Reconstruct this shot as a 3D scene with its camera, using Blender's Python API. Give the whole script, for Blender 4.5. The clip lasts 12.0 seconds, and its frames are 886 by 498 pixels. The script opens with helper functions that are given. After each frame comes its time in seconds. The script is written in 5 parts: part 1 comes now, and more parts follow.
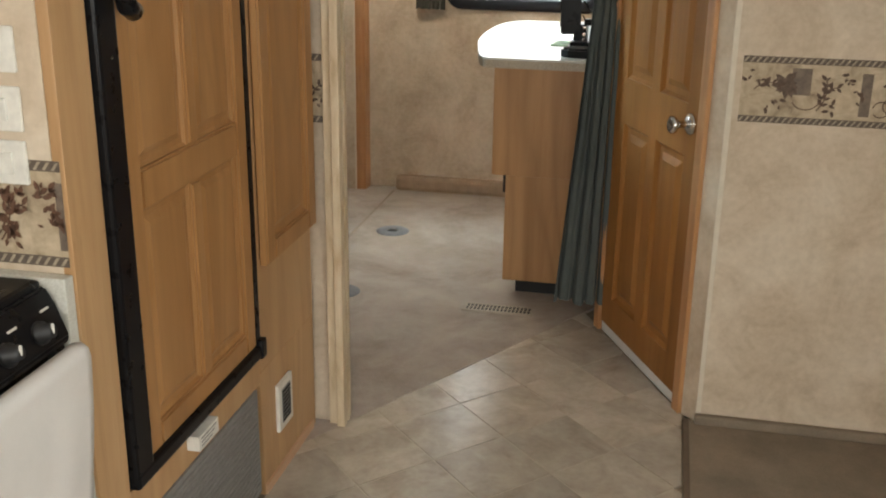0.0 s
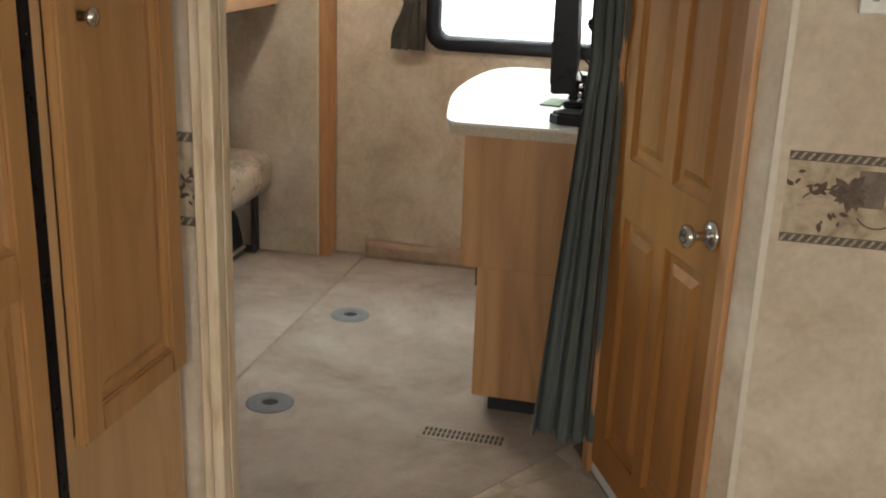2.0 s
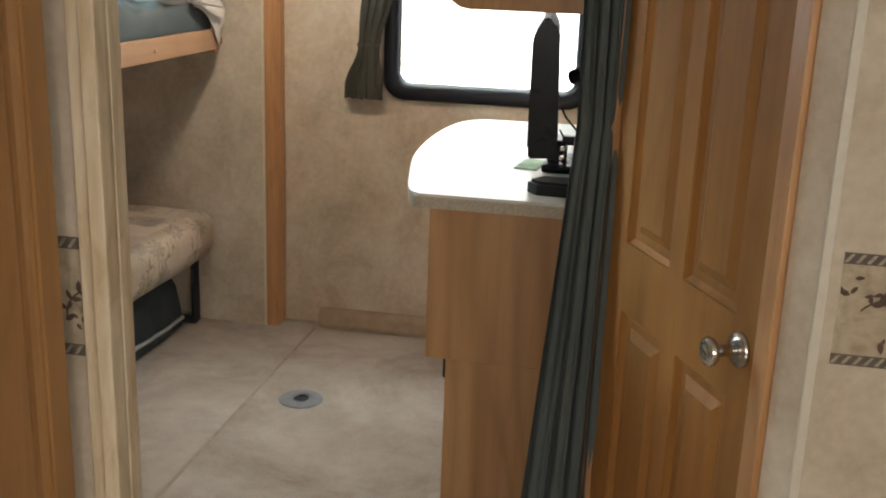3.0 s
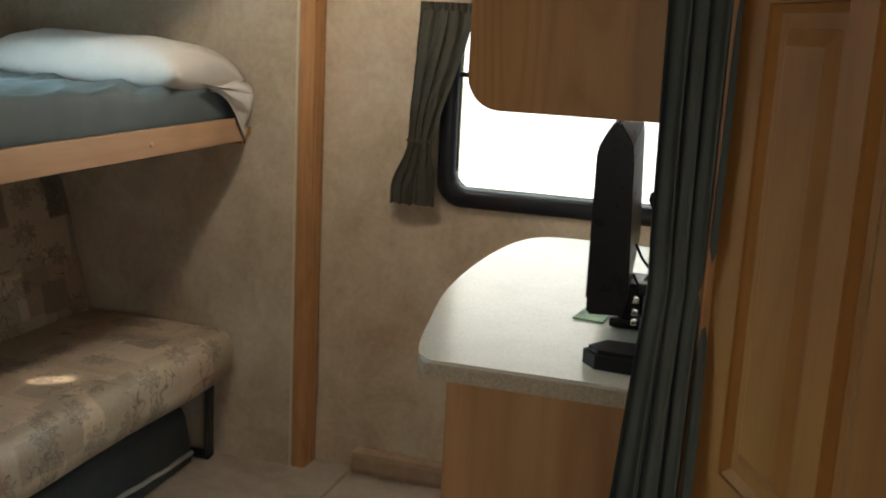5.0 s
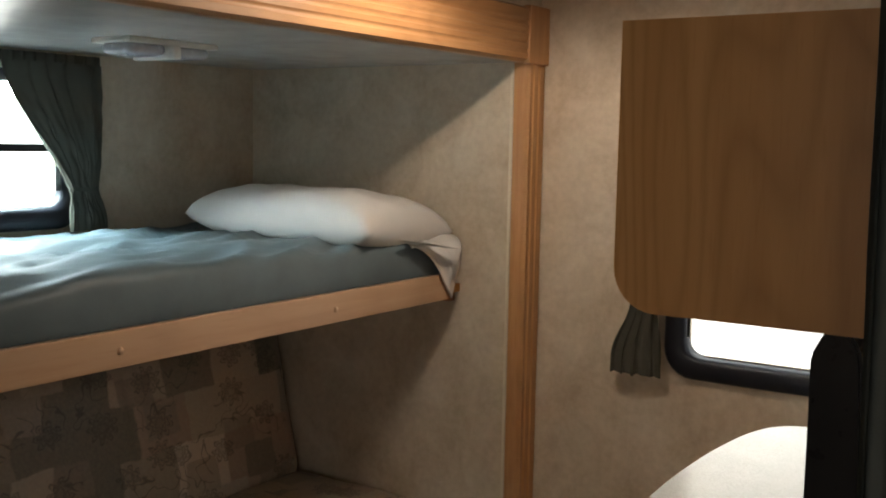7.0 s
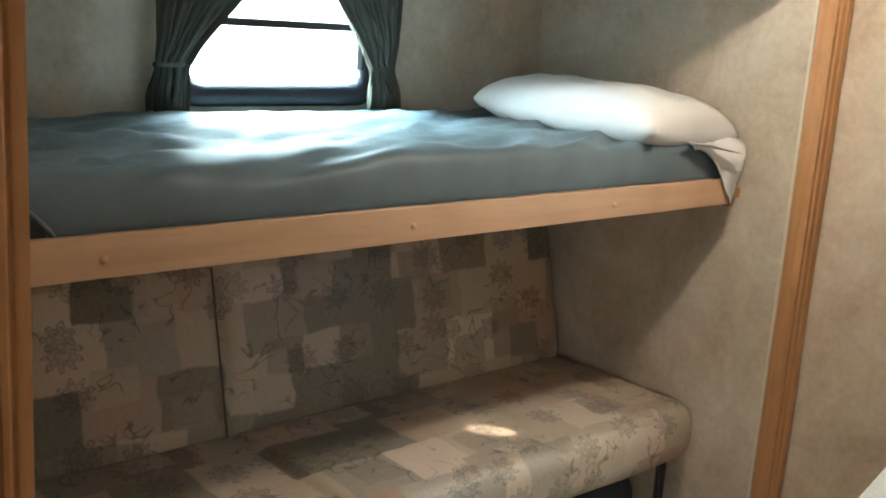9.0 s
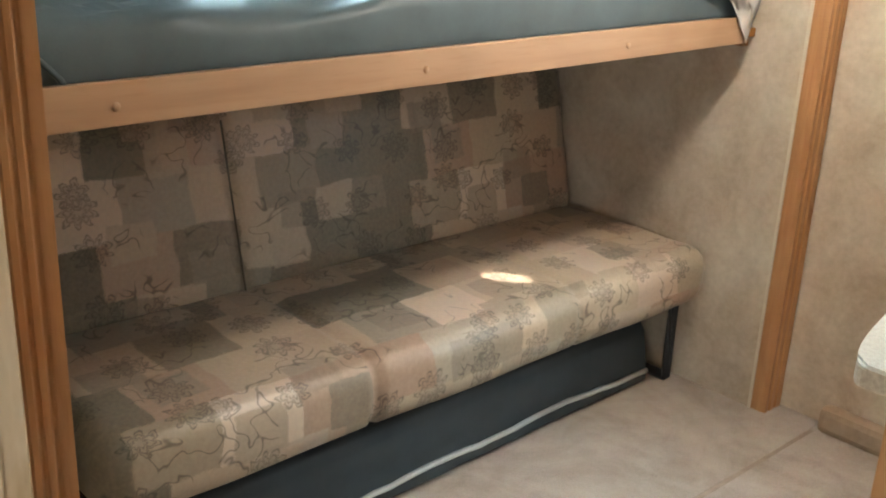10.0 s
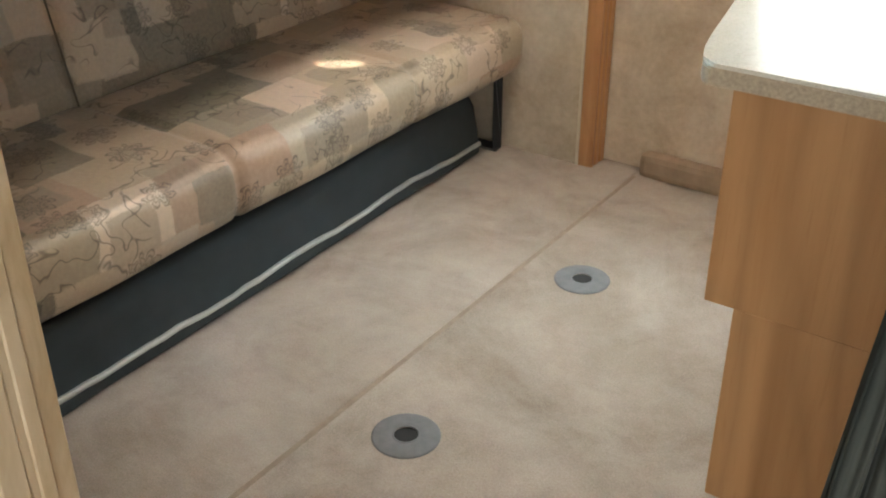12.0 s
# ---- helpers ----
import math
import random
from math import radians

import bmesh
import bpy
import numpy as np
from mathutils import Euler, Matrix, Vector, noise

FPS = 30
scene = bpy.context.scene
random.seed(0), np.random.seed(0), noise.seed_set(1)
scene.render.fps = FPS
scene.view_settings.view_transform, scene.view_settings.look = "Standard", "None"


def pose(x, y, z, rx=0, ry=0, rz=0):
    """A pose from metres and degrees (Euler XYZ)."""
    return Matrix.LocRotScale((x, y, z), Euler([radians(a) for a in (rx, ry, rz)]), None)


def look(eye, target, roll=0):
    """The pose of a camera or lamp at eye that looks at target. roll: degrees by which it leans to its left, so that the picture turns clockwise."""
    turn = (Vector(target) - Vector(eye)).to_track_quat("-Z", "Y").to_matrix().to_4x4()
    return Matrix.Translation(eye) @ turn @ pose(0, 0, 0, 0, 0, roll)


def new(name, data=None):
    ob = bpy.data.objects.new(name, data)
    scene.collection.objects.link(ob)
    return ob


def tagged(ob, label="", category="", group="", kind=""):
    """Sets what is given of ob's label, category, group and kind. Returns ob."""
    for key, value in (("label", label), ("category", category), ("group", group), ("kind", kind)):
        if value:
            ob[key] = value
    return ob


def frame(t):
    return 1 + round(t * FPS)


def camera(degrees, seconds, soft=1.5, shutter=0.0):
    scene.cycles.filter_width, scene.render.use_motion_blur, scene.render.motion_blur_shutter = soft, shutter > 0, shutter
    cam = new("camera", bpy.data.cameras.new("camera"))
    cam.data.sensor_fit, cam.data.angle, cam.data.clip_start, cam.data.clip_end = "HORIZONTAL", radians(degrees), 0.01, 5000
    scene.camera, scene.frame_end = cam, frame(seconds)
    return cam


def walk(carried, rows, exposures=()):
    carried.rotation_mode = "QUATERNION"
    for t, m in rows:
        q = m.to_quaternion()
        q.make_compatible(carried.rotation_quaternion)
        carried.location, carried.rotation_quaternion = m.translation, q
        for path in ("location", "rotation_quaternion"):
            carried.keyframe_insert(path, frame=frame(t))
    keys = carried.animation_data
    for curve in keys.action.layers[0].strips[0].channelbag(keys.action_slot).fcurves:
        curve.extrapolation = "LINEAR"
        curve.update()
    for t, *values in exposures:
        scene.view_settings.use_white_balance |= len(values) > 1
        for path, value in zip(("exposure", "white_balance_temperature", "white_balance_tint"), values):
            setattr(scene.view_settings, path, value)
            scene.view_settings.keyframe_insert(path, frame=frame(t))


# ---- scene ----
cam = camera(46.0, 12.0, 2.0)
PATH = [
    (0, (0.658, 0.67, 1.533), (0.269, 2.523, 0.89), 0.8),
    (0.3, (0.634, 0.779, 1.532), (0.362, 2.648, 0.874), 1.4),
    (0.5, (0.61, 0.848, 1.532), (0.396, 2.729, 0.89), 1.6),
    (0.7, (0.579, 0.913, 1.532), (0.42, 2.817, 0.94), 1.7),
    (1, (0.551, 1.033, 1.53), (0.368, 2.935, 0.939), 0.8),
    (1.2, (0.562, 1.144, 1.528), (0.342, 3.039, 0.928), 0.2),
    (1.5, (0.605, 1.324, 1.526), (0.312, 3.225, 0.979), 1),
    (1.7, (0.638, 1.427, 1.529), (0.282, 3.315, 0.97), 2.3),
    (2, (0.663, 1.57, 1.534), (0.237, 3.427, 0.927), 2.1),
    (2.2, (0.652, 1.671, 1.534), (0.227, 3.522, 0.907), 1.9),
    (2.5, (0.608, 1.821, 1.534), (0.219, 3.688, 0.934), 2.6),
    (2.7, (0.574, 1.908, 1.539), (0.208, 3.806, 1.026), 2.8),
    (3, (0.548, 2.029, 1.549), (0.191, 3.918, 0.999), 2.1),
    (3.2, (0.548, 2.112, 1.549), (0.15, 3.993, 0.999), 1.4),
    (4.8, (0.555, 2.757, 1.55), (-0.014, 4.615, 1.076), 2.8),
    (5, (0.555, 2.81, 1.55), (-0.021, 4.679, 1.134), 2.9),
    (5.2, (0.539, 2.854, 1.553), (-0.011, 4.741, 1.185), 2.6),
    (5.5, (0.509, 2.922, 1.561), (0.007, 4.815, 1.156), 2.2),
    (5.7, (0.515, 2.982, 1.563), (-0.014, 4.866, 1.15), 1.3),
    (6, (0.546, 3.082, 1.564), (-0.089, 4.948, 1.227), 1.8),
    (6.2, (0.579, 3.145, 1.568), (-0.155, 4.982, 1.275), 1.3),
    (6.5, (0.61, 3.221, 1.582), (-0.236, 5.012, 1.311), 1),
    (6.7, (0.61, 3.255, 1.599), (-0.32, 5.009, 1.351), 0.9),
    (7, (0.609, 3.276, 1.627), (-0.493, 4.932, 1.419), 1.1),
    (7.2, (0.607, 3.273, 1.639), (-0.569, 4.885, 1.498), 1.5),
    (7.5, (0.604, 3.262, 1.646), (-0.651, 4.813, 1.506), 2.6),
    (7.7, (0.602, 3.253, 1.646), (-0.681, 4.78, 1.493), 3.1),
    (9.3, (0.59, 3.196, 1.634), (-0.85, 4.475, 1.093), 3),
    (9.5, (0.586, 3.194, 1.63), (-0.828, 4.469, 1.017), 2.9),
    (9.7, (0.582, 3.192, 1.616), (-0.818, 4.47, 0.977), 3.1),
    (10, (0.578, 3.184, 1.591), (-0.802, 4.459, 0.907), 2.5),
    (10.2, (0.579, 3.169, 1.588), (-0.782, 4.448, 0.873), 2.4),
    (10.5, (0.58, 3.135, 1.587), (-0.707, 4.439, 0.785), 2.9),
    (10.7, (0.568, 3.107, 1.582), (-0.681, 4.422, 0.739), 2.9),
    (11, (0.545, 3.06, 1.57), (-0.661, 4.398, 0.7), 3),
    (11.2, (0.547, 3.028, 1.56), (-0.634, 4.382, 0.682), 2.1),
    (11.5, (0.553, 3.001, 1.543), (-0.57, 4.371, 0.614), 0.9),
    (11.7, (0.556, 2.999, 1.529), (-0.54, 4.385, 0.593), 0.4),
    (12, (0.558, 2.998, 1.505), (-0.44, 4.431, 0.53), -0.1),
]
walk(cam, [(t, look(eye, target, roll)) for t, eye, target, roll in PATH],
     [(0.0, -0.54, 6420, 6), (1.0, -0.68, 6450, 7), (2.5, -0.66, 6480, 8), (3.2, -0.80, 6500, 8), (5.0, -1.46, 6700, 5), (5.5, -1.86, 6700, 2), (6.0, -2.10, 6700, 0), (6.5, -2.16, 6850, 2), (7.0, -1.64, 6850, 11), (7.5, -1.34, 7100, 18),
      (9.3, -0.36, 6250, 4), (9.5, -0.23, 6250, 4), (10.0, -0.02, 6250, 6), (10.5, -0.04, 6200, 7), (12.0, -0.08, 6350, 6)])

# ---- light ----
world = bpy.data.worlds.new("sky_world")
scene.world = world
world.use_nodes = True
wt = world.node_tree
sky = wt.nodes.new("ShaderNodeTexSky")
sky.sky_type = 'NISHITA'
sky.sun_disc = False
sky.sun_elevation = radians(48)
sky.sun_rotation = radians(140)
wt.links.new(sky.outputs[0], wt.nodes["Background"].inputs[0])
wt.nodes["Background"].inputs[1].default_value = 0.12


def area_lamp(name, eye, target, w, h, watts, colour):
    d = bpy.data.lights.new(name, 'AREA')
    d.shape, d.size, d.size_y, d.energy, d.color = 'RECTANGLE', w, h, watts, colour
    o = new(name, d)
    o.matrix_world = look(eye, target)
    return o


area_lamp("daylight_rear_window", (-0.07, 6.95, 2.25), (-0.10, 5.6, 0.95), 2.2, 0.9, 215, (0.86, 0.97, 1.0))
area_lamp("daylight_bunk_window", (-2.42, 4.888, 1.96), (-1.65, 4.90, 1.27), 0.95, 0.60, 660, (0.64, 0.89, 1.0))
# two fill lamps added for the hall, at assumed windows out of view
area_lamp("daylight_living_window", (2.23, 0.2, 1.45), (0.7, 0.5, 0.45), 3.4, 0.85, 34, (1.0, 0.97, 0.92))
area_lamp("daylight_front_window", (0.3, -1.93, 1.5), (0.35, 0.7, 0.1), 1.5, 0.8, 72, (1.0, 0.97, 0.93))

# narrow spot lamp added outside the rear window for the seat's sun fleck
fleck = bpy.data.lights.new("sun_fleck_spot", 'SPOT')
fleck.energy, fleck.color, fleck.shadow_soft_size = 3300, (1.0, 0.82, 0.68), 0.01
fleck.spot_size, fleck.spot_blend = radians(1.6), 0.9
new("sun_fleck_spot", fleck).matrix_world = look((0.95, 6.91, 2.10), (-1.345, 5.20, 0.497))

# ---- materials ----


class Mat:
    """A node material in short strokes."""

    def __init__(self, name, rough=0.6, metal=0.0, spec=0.5):
        self.m = bpy.data.materials.new(name)
        self.m.use_nodes = True
        self.t = self.m.node_tree
        self.b = self.t.nodes["Principled BSDF"]
        self.b.inputs["Roughness"].default_value = rough
        self.b.inputs["Metallic"].default_value = metal
        self.b.inputs["Specular IOR Level"].default_value = spec
        self.co = None

    def n(self, kind, **values):
        node = self.t.nodes.new(kind)
        for k, v in values.items():
            node.inputs[k.replace("_", " ")].default_value = v
        return node

    def link(self, a, b):
        self.t.links.new(a, b)

    def coords(self, scale=(1, 1, 1), turn=(0, 0, 0)):
        if self.co is None:
            self.co = self.t.nodes.new("ShaderNodeTexCoord")
            info = self.t.nodes.new("ShaderNodeObjectInfo")
            mul = self.t.nodes.new("ShaderNodeVectorMath")
            mul.operation = 'MULTIPLY_ADD'
            self.link(info.outputs["Random"], mul.inputs[0])
            mul.inputs[1].default_value = (3.7, 2.3, 5.1)
            self.link(self.co.outputs["Object"], mul.inputs[2])
            self.shifted = mul.outputs[0]
        mp = self.t.nodes.new("ShaderNodeMapping")
        mp.inputs["Scale"].default_value = scale
        mp.inputs["Rotation"].default_value = turn
        self.link(self.shifted, mp.inputs[0])
        return mp.outputs[0]

    def noise(self, at, scale, detail=4.0, rough=0.55, distort=0.0):
        k = self.n("ShaderNodeTexNoise", Scale=scale, Detail=detail, Roughness=rough, Distortion=distort)
        self.link(at, k.inputs["Vector"])
        return k.outputs["Fac"]

    def ramp(self, fac, *stops):
        r = self.t.nodes.new("ShaderNodeValToRGB")
        e = r.color_ramp.elements
        while len(e) < len(stops):
            e.new(0.5)
        for el, (p, c) in zip(e, stops):
            el.position, el.color = p, (*c, 1) if len(c) == 3 else c
        self.link(fac, r.inputs[0])
        return r.outputs[0]

    def mix(self, fac, a, b, how='MIX'):
        k = self.t.nodes.new("ShaderNodeMix")
        k.data_type, k.blend_type = 'RGBA', how
        for sock, v in ((k.inputs[0], fac), (k.inputs[6], a), (k.inputs[7], b)):
            if isinstance(v, (int, float)):
                sock.default_value = v
            elif isinstance(v, tuple):
                sock.default_value = (*v, 1)
            else:
                self.link(v, sock)
        return k.outputs[2]

    def colour(self, c):
        if isinstance(c, tuple):
            self.b.inputs["Base Color"].default_value = (*c, 1)
        else:
            self.link(c, self.b.inputs["Base Color"])

    def bump(self, fac, strength=0.2, dist=0.002):
        k = self.n("ShaderNodeBump", Strength=strength, Distance=dist)
        self.link(fac, k.inputs["Height"])
        self.link(k.outputs[0], self.b.inputs["Normal"])

    def roughness(self, fac, lo, hi):
        k = self.n("ShaderNodeMapRange")
        k.inputs["To Min"].default_value, k.inputs["To Max"].default_value = lo, hi
        self.link(fac, k.inputs[0])
        self.link(k.outputs[0], self.b.inputs["Roughness"])


def wood(name, dark, mid, light, axis="z", rough=0.38, fine=1.0, figure=0.22, streaks=0.35, spec=0.5, rings=16):
    """Straight-grained wood with cathedral streaks along one axis."""
    w = Mat(name, rough, spec=spec)
    s = {"z": (1, 1, 0.07), "y": (1, 0.07, 1), "x": (0.07, 1, 1)}[axis]
    at = w.coords(s)
    broad = w.noise(at, 5.5 * fine, 3, 0.5, 1.2)
    streak = w.noise(at, 38 * fine, 5, 0.6, 0.6)
    pores = w.noise(at, 190 * fine, 3, 0.6)
    c = w.ramp(broad, (0.28, dark), (0.5, mid), (0.74, light))
    c = w.mix(streaks, c, w.ramp(streak, (0.30, dark), (0.62, light)))
    s2 = {"z": (1, 1, 0.22), "y": (1, 0.22, 1), "x": (0.22, 1, 1)}[axis]
    low = w.noise(w.coords(s2), 2.6 * fine, 2, 0.45, 0.5)
    ring = w.t.nodes.new("ShaderNodeMath")
    ring.operation = 'MULTIPLY'
    ring.inputs[1].default_value = rings
    w.link(low, ring.inputs[0])
    saw = w.t.nodes.new("ShaderNodeMath")
    saw.operation = 'PINGPONG'
    saw.inputs[1].default_value = 0.5
    w.link(ring.outputs[0], saw.inputs[0])
    lines = w.ramp(saw.outputs[0], (0.0, (figure, figure, figure)), (0.20, (0.3 * figure, 0.3 * figure, 0.3 * figure)), (0.34, (0, 0, 0)))
    c = w.mix(lines, c, tuple(v * 0.75 for v in dark))
    c = w.mix(w.ramp(pores, (0.28, (0.35, 0.35, 0.35)), (0.45, (0, 0, 0))), c, dark)
    w.colour(c)
    w.roughness(streak, rough - 0.08, rough + 0.12)
    w.bump(streak, 0.12, 0.001)
    return w.m


OAK = ((0.295, 0.128, 0.045), (0.425, 0.214, 0.090), (0.50, 0.275, 0.128))
# same oak lightened 1.14 times, in place of stronger light on upright boards
oak = wood("oak_upright_lightened", *(tuple(v * 1.14 for v in c) for c in OAK))
oak_y = wood("oak_along", *OAK, axis="y")
oak_x = wood("oak_across", *OAK, axis="x")
maple = wood("honey_plywood", (0.38, 0.21, 0.09), (0.49, 0.295, 0.14), (0.57, 0.37, 0.195), fine=0.7)
maple_y = wood("honey_plank", (0.45, 0.265, 0.15), (0.55, 0.345, 0.21), (0.62, 0.41, 0.26), axis="y", fine=0.7)
cabinet_oak = wood("cabinet_door_wood", (0.29, 0.135, 0.042), (0.385, 0.195, 0.070), (0.45, 0.245, 0.100), fine=0.8)
panel_oak = wood("printed_oak_panel", (0.29, 0.132, 0.040), (0.38, 0.188, 0.064), (0.435, 0.23, 0.086), fine=1.0, figure=0.36, streaks=0.30, spec=0.25, rings=24)
desk_oak = wood("desk_panel_wood", (0.33, 0.162, 0.064), (0.445, 0.242, 0.108), (0.52, 0.305, 0.148), fine=0.55, figure=0.36, streaks=0.30, spec=0.35)
door_oak = wood("door_skin_wood", (0.25, 0.108, 0.030), (0.345, 0.155, 0.043), (0.40, 0.19, 0.060), rough=0.48, fine=0.7, figure=0.16, streaks=0.28, spec=0.15)


def cream_casing():
    """Cream printed moulding with soft marbled clouds and short streaks."""
    w = Mat("cream_marbled_casing", 0.5, spec=0.35)
    cloud = w.noise(w.coords((1, 1, 0.35)), 16, 5, 0.6, 0.9)
    streak = w.noise(w.coords((1, 1, 0.06)), 90, 3, 0.6)
    c = w.ramp(cloud, (0.32, (0.50, 0.375, 0.225)), (0.50, (0.645, 0.52, 0.35)), (0.70, (0.73, 0.62, 0.46)))
    w.colour(w.mix(0.22, c, w.ramp(streak, (0.32, (0.46, 0.335, 0.19)), (0.66, (0.74, 0.63, 0.46)))))
    w.bump(streak, 0.10, 0.001)
    return w.m


pine = cream_casing()


def paper(name="beige_wallpaper", tint=(1, 1, 1)):
    w = Mat(name, 0.72, spec=0.3)
    at = w.coords()
    big = w.noise(at, 5.0, 5, 0.6, 0.5)
    small = w.noise(at, 46, 4, 0.6)
    c = w.ramp(big, (0.30, (0.44, 0.34, 0.235)), (0.50, (0.60, 0.49, 0.365)), (0.70, (0.73, 0.63, 0.50)))
    c = w.mix(0.28, c, w.ramp(small, (0.3, (0.38, 0.30, 0.22)), (0.65, (0.63, 0.54, 0.43))))
    w.colour(w.mix(1.0, c, tint, 'MULTIPLY'))
    w.bump(small, 0.08, 0.001)
    return w.m


wallpaper = paper()
slide_paper = paper("grey_beige_wallpaper", (0.965, 0.99, 1.02))


def carpet_mat():
    w = Mat("beige_carpet", 0.95, spec=0.1)
    at = w.coords()
    big = w.noise(at, 2.6, 6, 0.68, 0.6)
    small = w.noise(at, 230, 3, 0.7)
    tuft = w.noise(at, 60, 3, 0.6)
    c = w.ramp(big, (0.30, (0.258, 0.214, 0.180)), (0.5, (0.395, 0.343, 0.300)), (0.72, (0.48, 0.425, 0.383)))
    c = w.mix(0.35, c, w.ramp(small, (0.3, (0.22, 0.18, 0.135)), (0.7, (0.53, 0.462, 0.40))))
    worn = w.noise(at, 0.9, 5, 0.62, 0.8)
    c = w.mix(1.0, c, w.ramp(worn, (0.32, (0.80, 0.78, 0.75)), (0.50, (1, 1, 1)), (0.70, (1.08, 1.08, 1.10))), 'MULTIPLY')
    traffic = w.noise(at, 9.0, 5, 0.7, 0.5)
    c = w.mix(1.0, c, w.ramp(traffic, (0.34, (0.92, 0.91, 0.90)), (0.52, (1, 1, 1)), (0.70, (1.05, 1.05, 1.04))), 'MULTIPLY')
    w.colour(c)
    w.bump(w.mix(0.5, small, tuft), 0.5, 0.004)
    return w.m


carpet_m = carpet_mat()


def tile_mat():
    w = Mat("stone_look_vinyl", 0.30, spec=0.5)
    at = w.coords()
    big = w.noise(at, 6, 5, 0.6, 0.8)
    small = w.noise(at, 40, 4, 0.6)
    c = w.ramp(big, (0.28, (0.40, 0.355, 0.295)), (0.5, (0.55, 0.50, 0.43)), (0.74, (0.68, 0.635, 0.56)))
    c = w.mix(0.25, c, w.ramp(small, (0.3, (0.2, 0.155, 0.105)), (0.7, (0.46, 0.39, 0.30))))
    info = w.t.nodes.new("ShaderNodeObjectInfo")
    tone = w.ramp(info.outputs["Random"], (0.0, (0.78, 0.78, 0.78)), (1.0, (1.15, 1.13, 1.10)))
    w.colour(w.mix(1.0, c, tone, 'MULTIPLY'))
    w.roughness(big, 0.14, 0.30)
    w.bump(small, 0.10, 0.0006)
    return w.m


vinyl = tile_mat()


def plain(name, colour, rough=0.5, metal=0.0, vary=0.12, scale=30, bump=0.05, spec=0.5):
    w = Mat(name, rough, metal, spec)
    at = w.coords()
    k = w.noise(at, scale, 4, 0.6)
    lo = tuple(v * (1 - vary) for v in colour)
    hi = tuple(min(1, v * (1 + vary)) for v in colour)
    w.colour(w.ramp(k, (0.3, lo), (0.7, hi)))
    w.roughness(k, max(0.02, rough - 0.06), min(1, rough + 0.08))
    w.bump(k, bump, 0.001)
    return w.m


def cloth(name, colour, rough=0.9, vary=0.15, weave=420):
    w = Mat(name, rough, spec=0.15)
    at = w.coords()
    big = w.noise(at, 7, 4, 0.6)
    small = w.noise(at, weave, 2, 0.6)
    lo = tuple(v * (1 - vary) for v in colour)
    hi = tuple(min(1, v * (1 + vary)) for v in colour)
    w.colour(w.mix(0.3, w.ramp(big, (0.3, lo), (0.7, hi)), w.ramp(small, (0.3, lo), (0.7, hi))))
    w.bump(small, 0.25, 0.001)
    return w.m


white_plastic = plain("white_plastic", (0.72, 0.70, 0.64), 0.4)
ceiling_white = plain("white_ceiling_panel", (0.70, 0.69, 0.66), 0.19, vary=0.05, scale=8, bump=0.02)
black_plastic = plain("black_plastic", (0.007, 0.007, 0.008), 0.28, spec=0.15)
black_frame = plain("black_window_frame", (0.010, 0.010, 0.014), 0.35, spec=0.25)
black_steel = plain("black_painted_steel", (0.018, 0.018, 0.019), 0.45)
chrome = plain("brushed_nickel", (0.62, 0.60, 0.57), 0.18, 1.0, vary=0.05)
ring_metal = plain("grey_steel_ring", (0.185, 0.190, 0.200), 0.8, 0.0, spec=0.2)
# near-black for hollows and louvres; the hollows' shade is put into the colour
dark_hole = plain("dark_hollow", (0.02, 0.02, 0.02), 0.8)
sage_cloth = cloth("sage_grey_curtain_cloth", (0.098, 0.110, 0.104))
olive_cloth = cloth("dark_olive_curtain_cloth", (0.066, 0.062, 0.049))
slate_sheet = cloth("slate_grey_sheet", (0.112, 0.144, 0.158), 0.42)
white_sheet = cloth("white_cotton", (0.69, 0.66, 0.63), vary=0.06)
navy_cover = cloth("dark_slate_cover", (0.050, 0.060, 0.066), 0.7)
seam_cloth = cloth("dark_taupe_seam", (0.11, 0.098, 0.082))
piping_white = cloth("pale_piping", (0.50, 0.53, 0.52))
cream_trim = plain("cream_vinyl_trim", (0.64, 0.57, 0.46), 0.5, vary=0.06)
grille_grey = plain("grey_metal_grille", (0.30, 0.29, 0.275), 0.5, 0.3)
# white that stands for light in the gap below the bathroom door
gap_white = plain("gap_light_white", (0.78, 0.78, 0.78), 0.4, vary=0.04)
tie_cloth = cloth("curtain_tie_cloth", (0.080, 0.078, 0.062))


def laminate():
    w = Mat("pale_speckled_laminate", 0.22)
    at = w.coords()
    fleck = w.noise(at, 260, 3, 0.7)
    big = w.noise(at, 8, 3, 0.5)
    c = w.ramp(big, (0.3, (0.56, 0.56, 0.50)), (0.7, (0.65, 0.65, 0.59)))
    w.colour(w.mix(0.35, c, w.ramp(fleck, (0.35, (0.40, 0.37, 0.30)), (0.6, (0.70, 0.68, 0.61)))))
    w.bump(fleck, 0.05, 0.001)
    return w.m


laminate_m = laminate()
edge_m = plain("beige_speckled_edge", (0.40, 0.335, 0.25), 0.45, vary=0.2, scale=160)
living_m = cloth("brown_living_carpet", (0.235, 0.19, 0.142), 0.95, 0.22, 200)


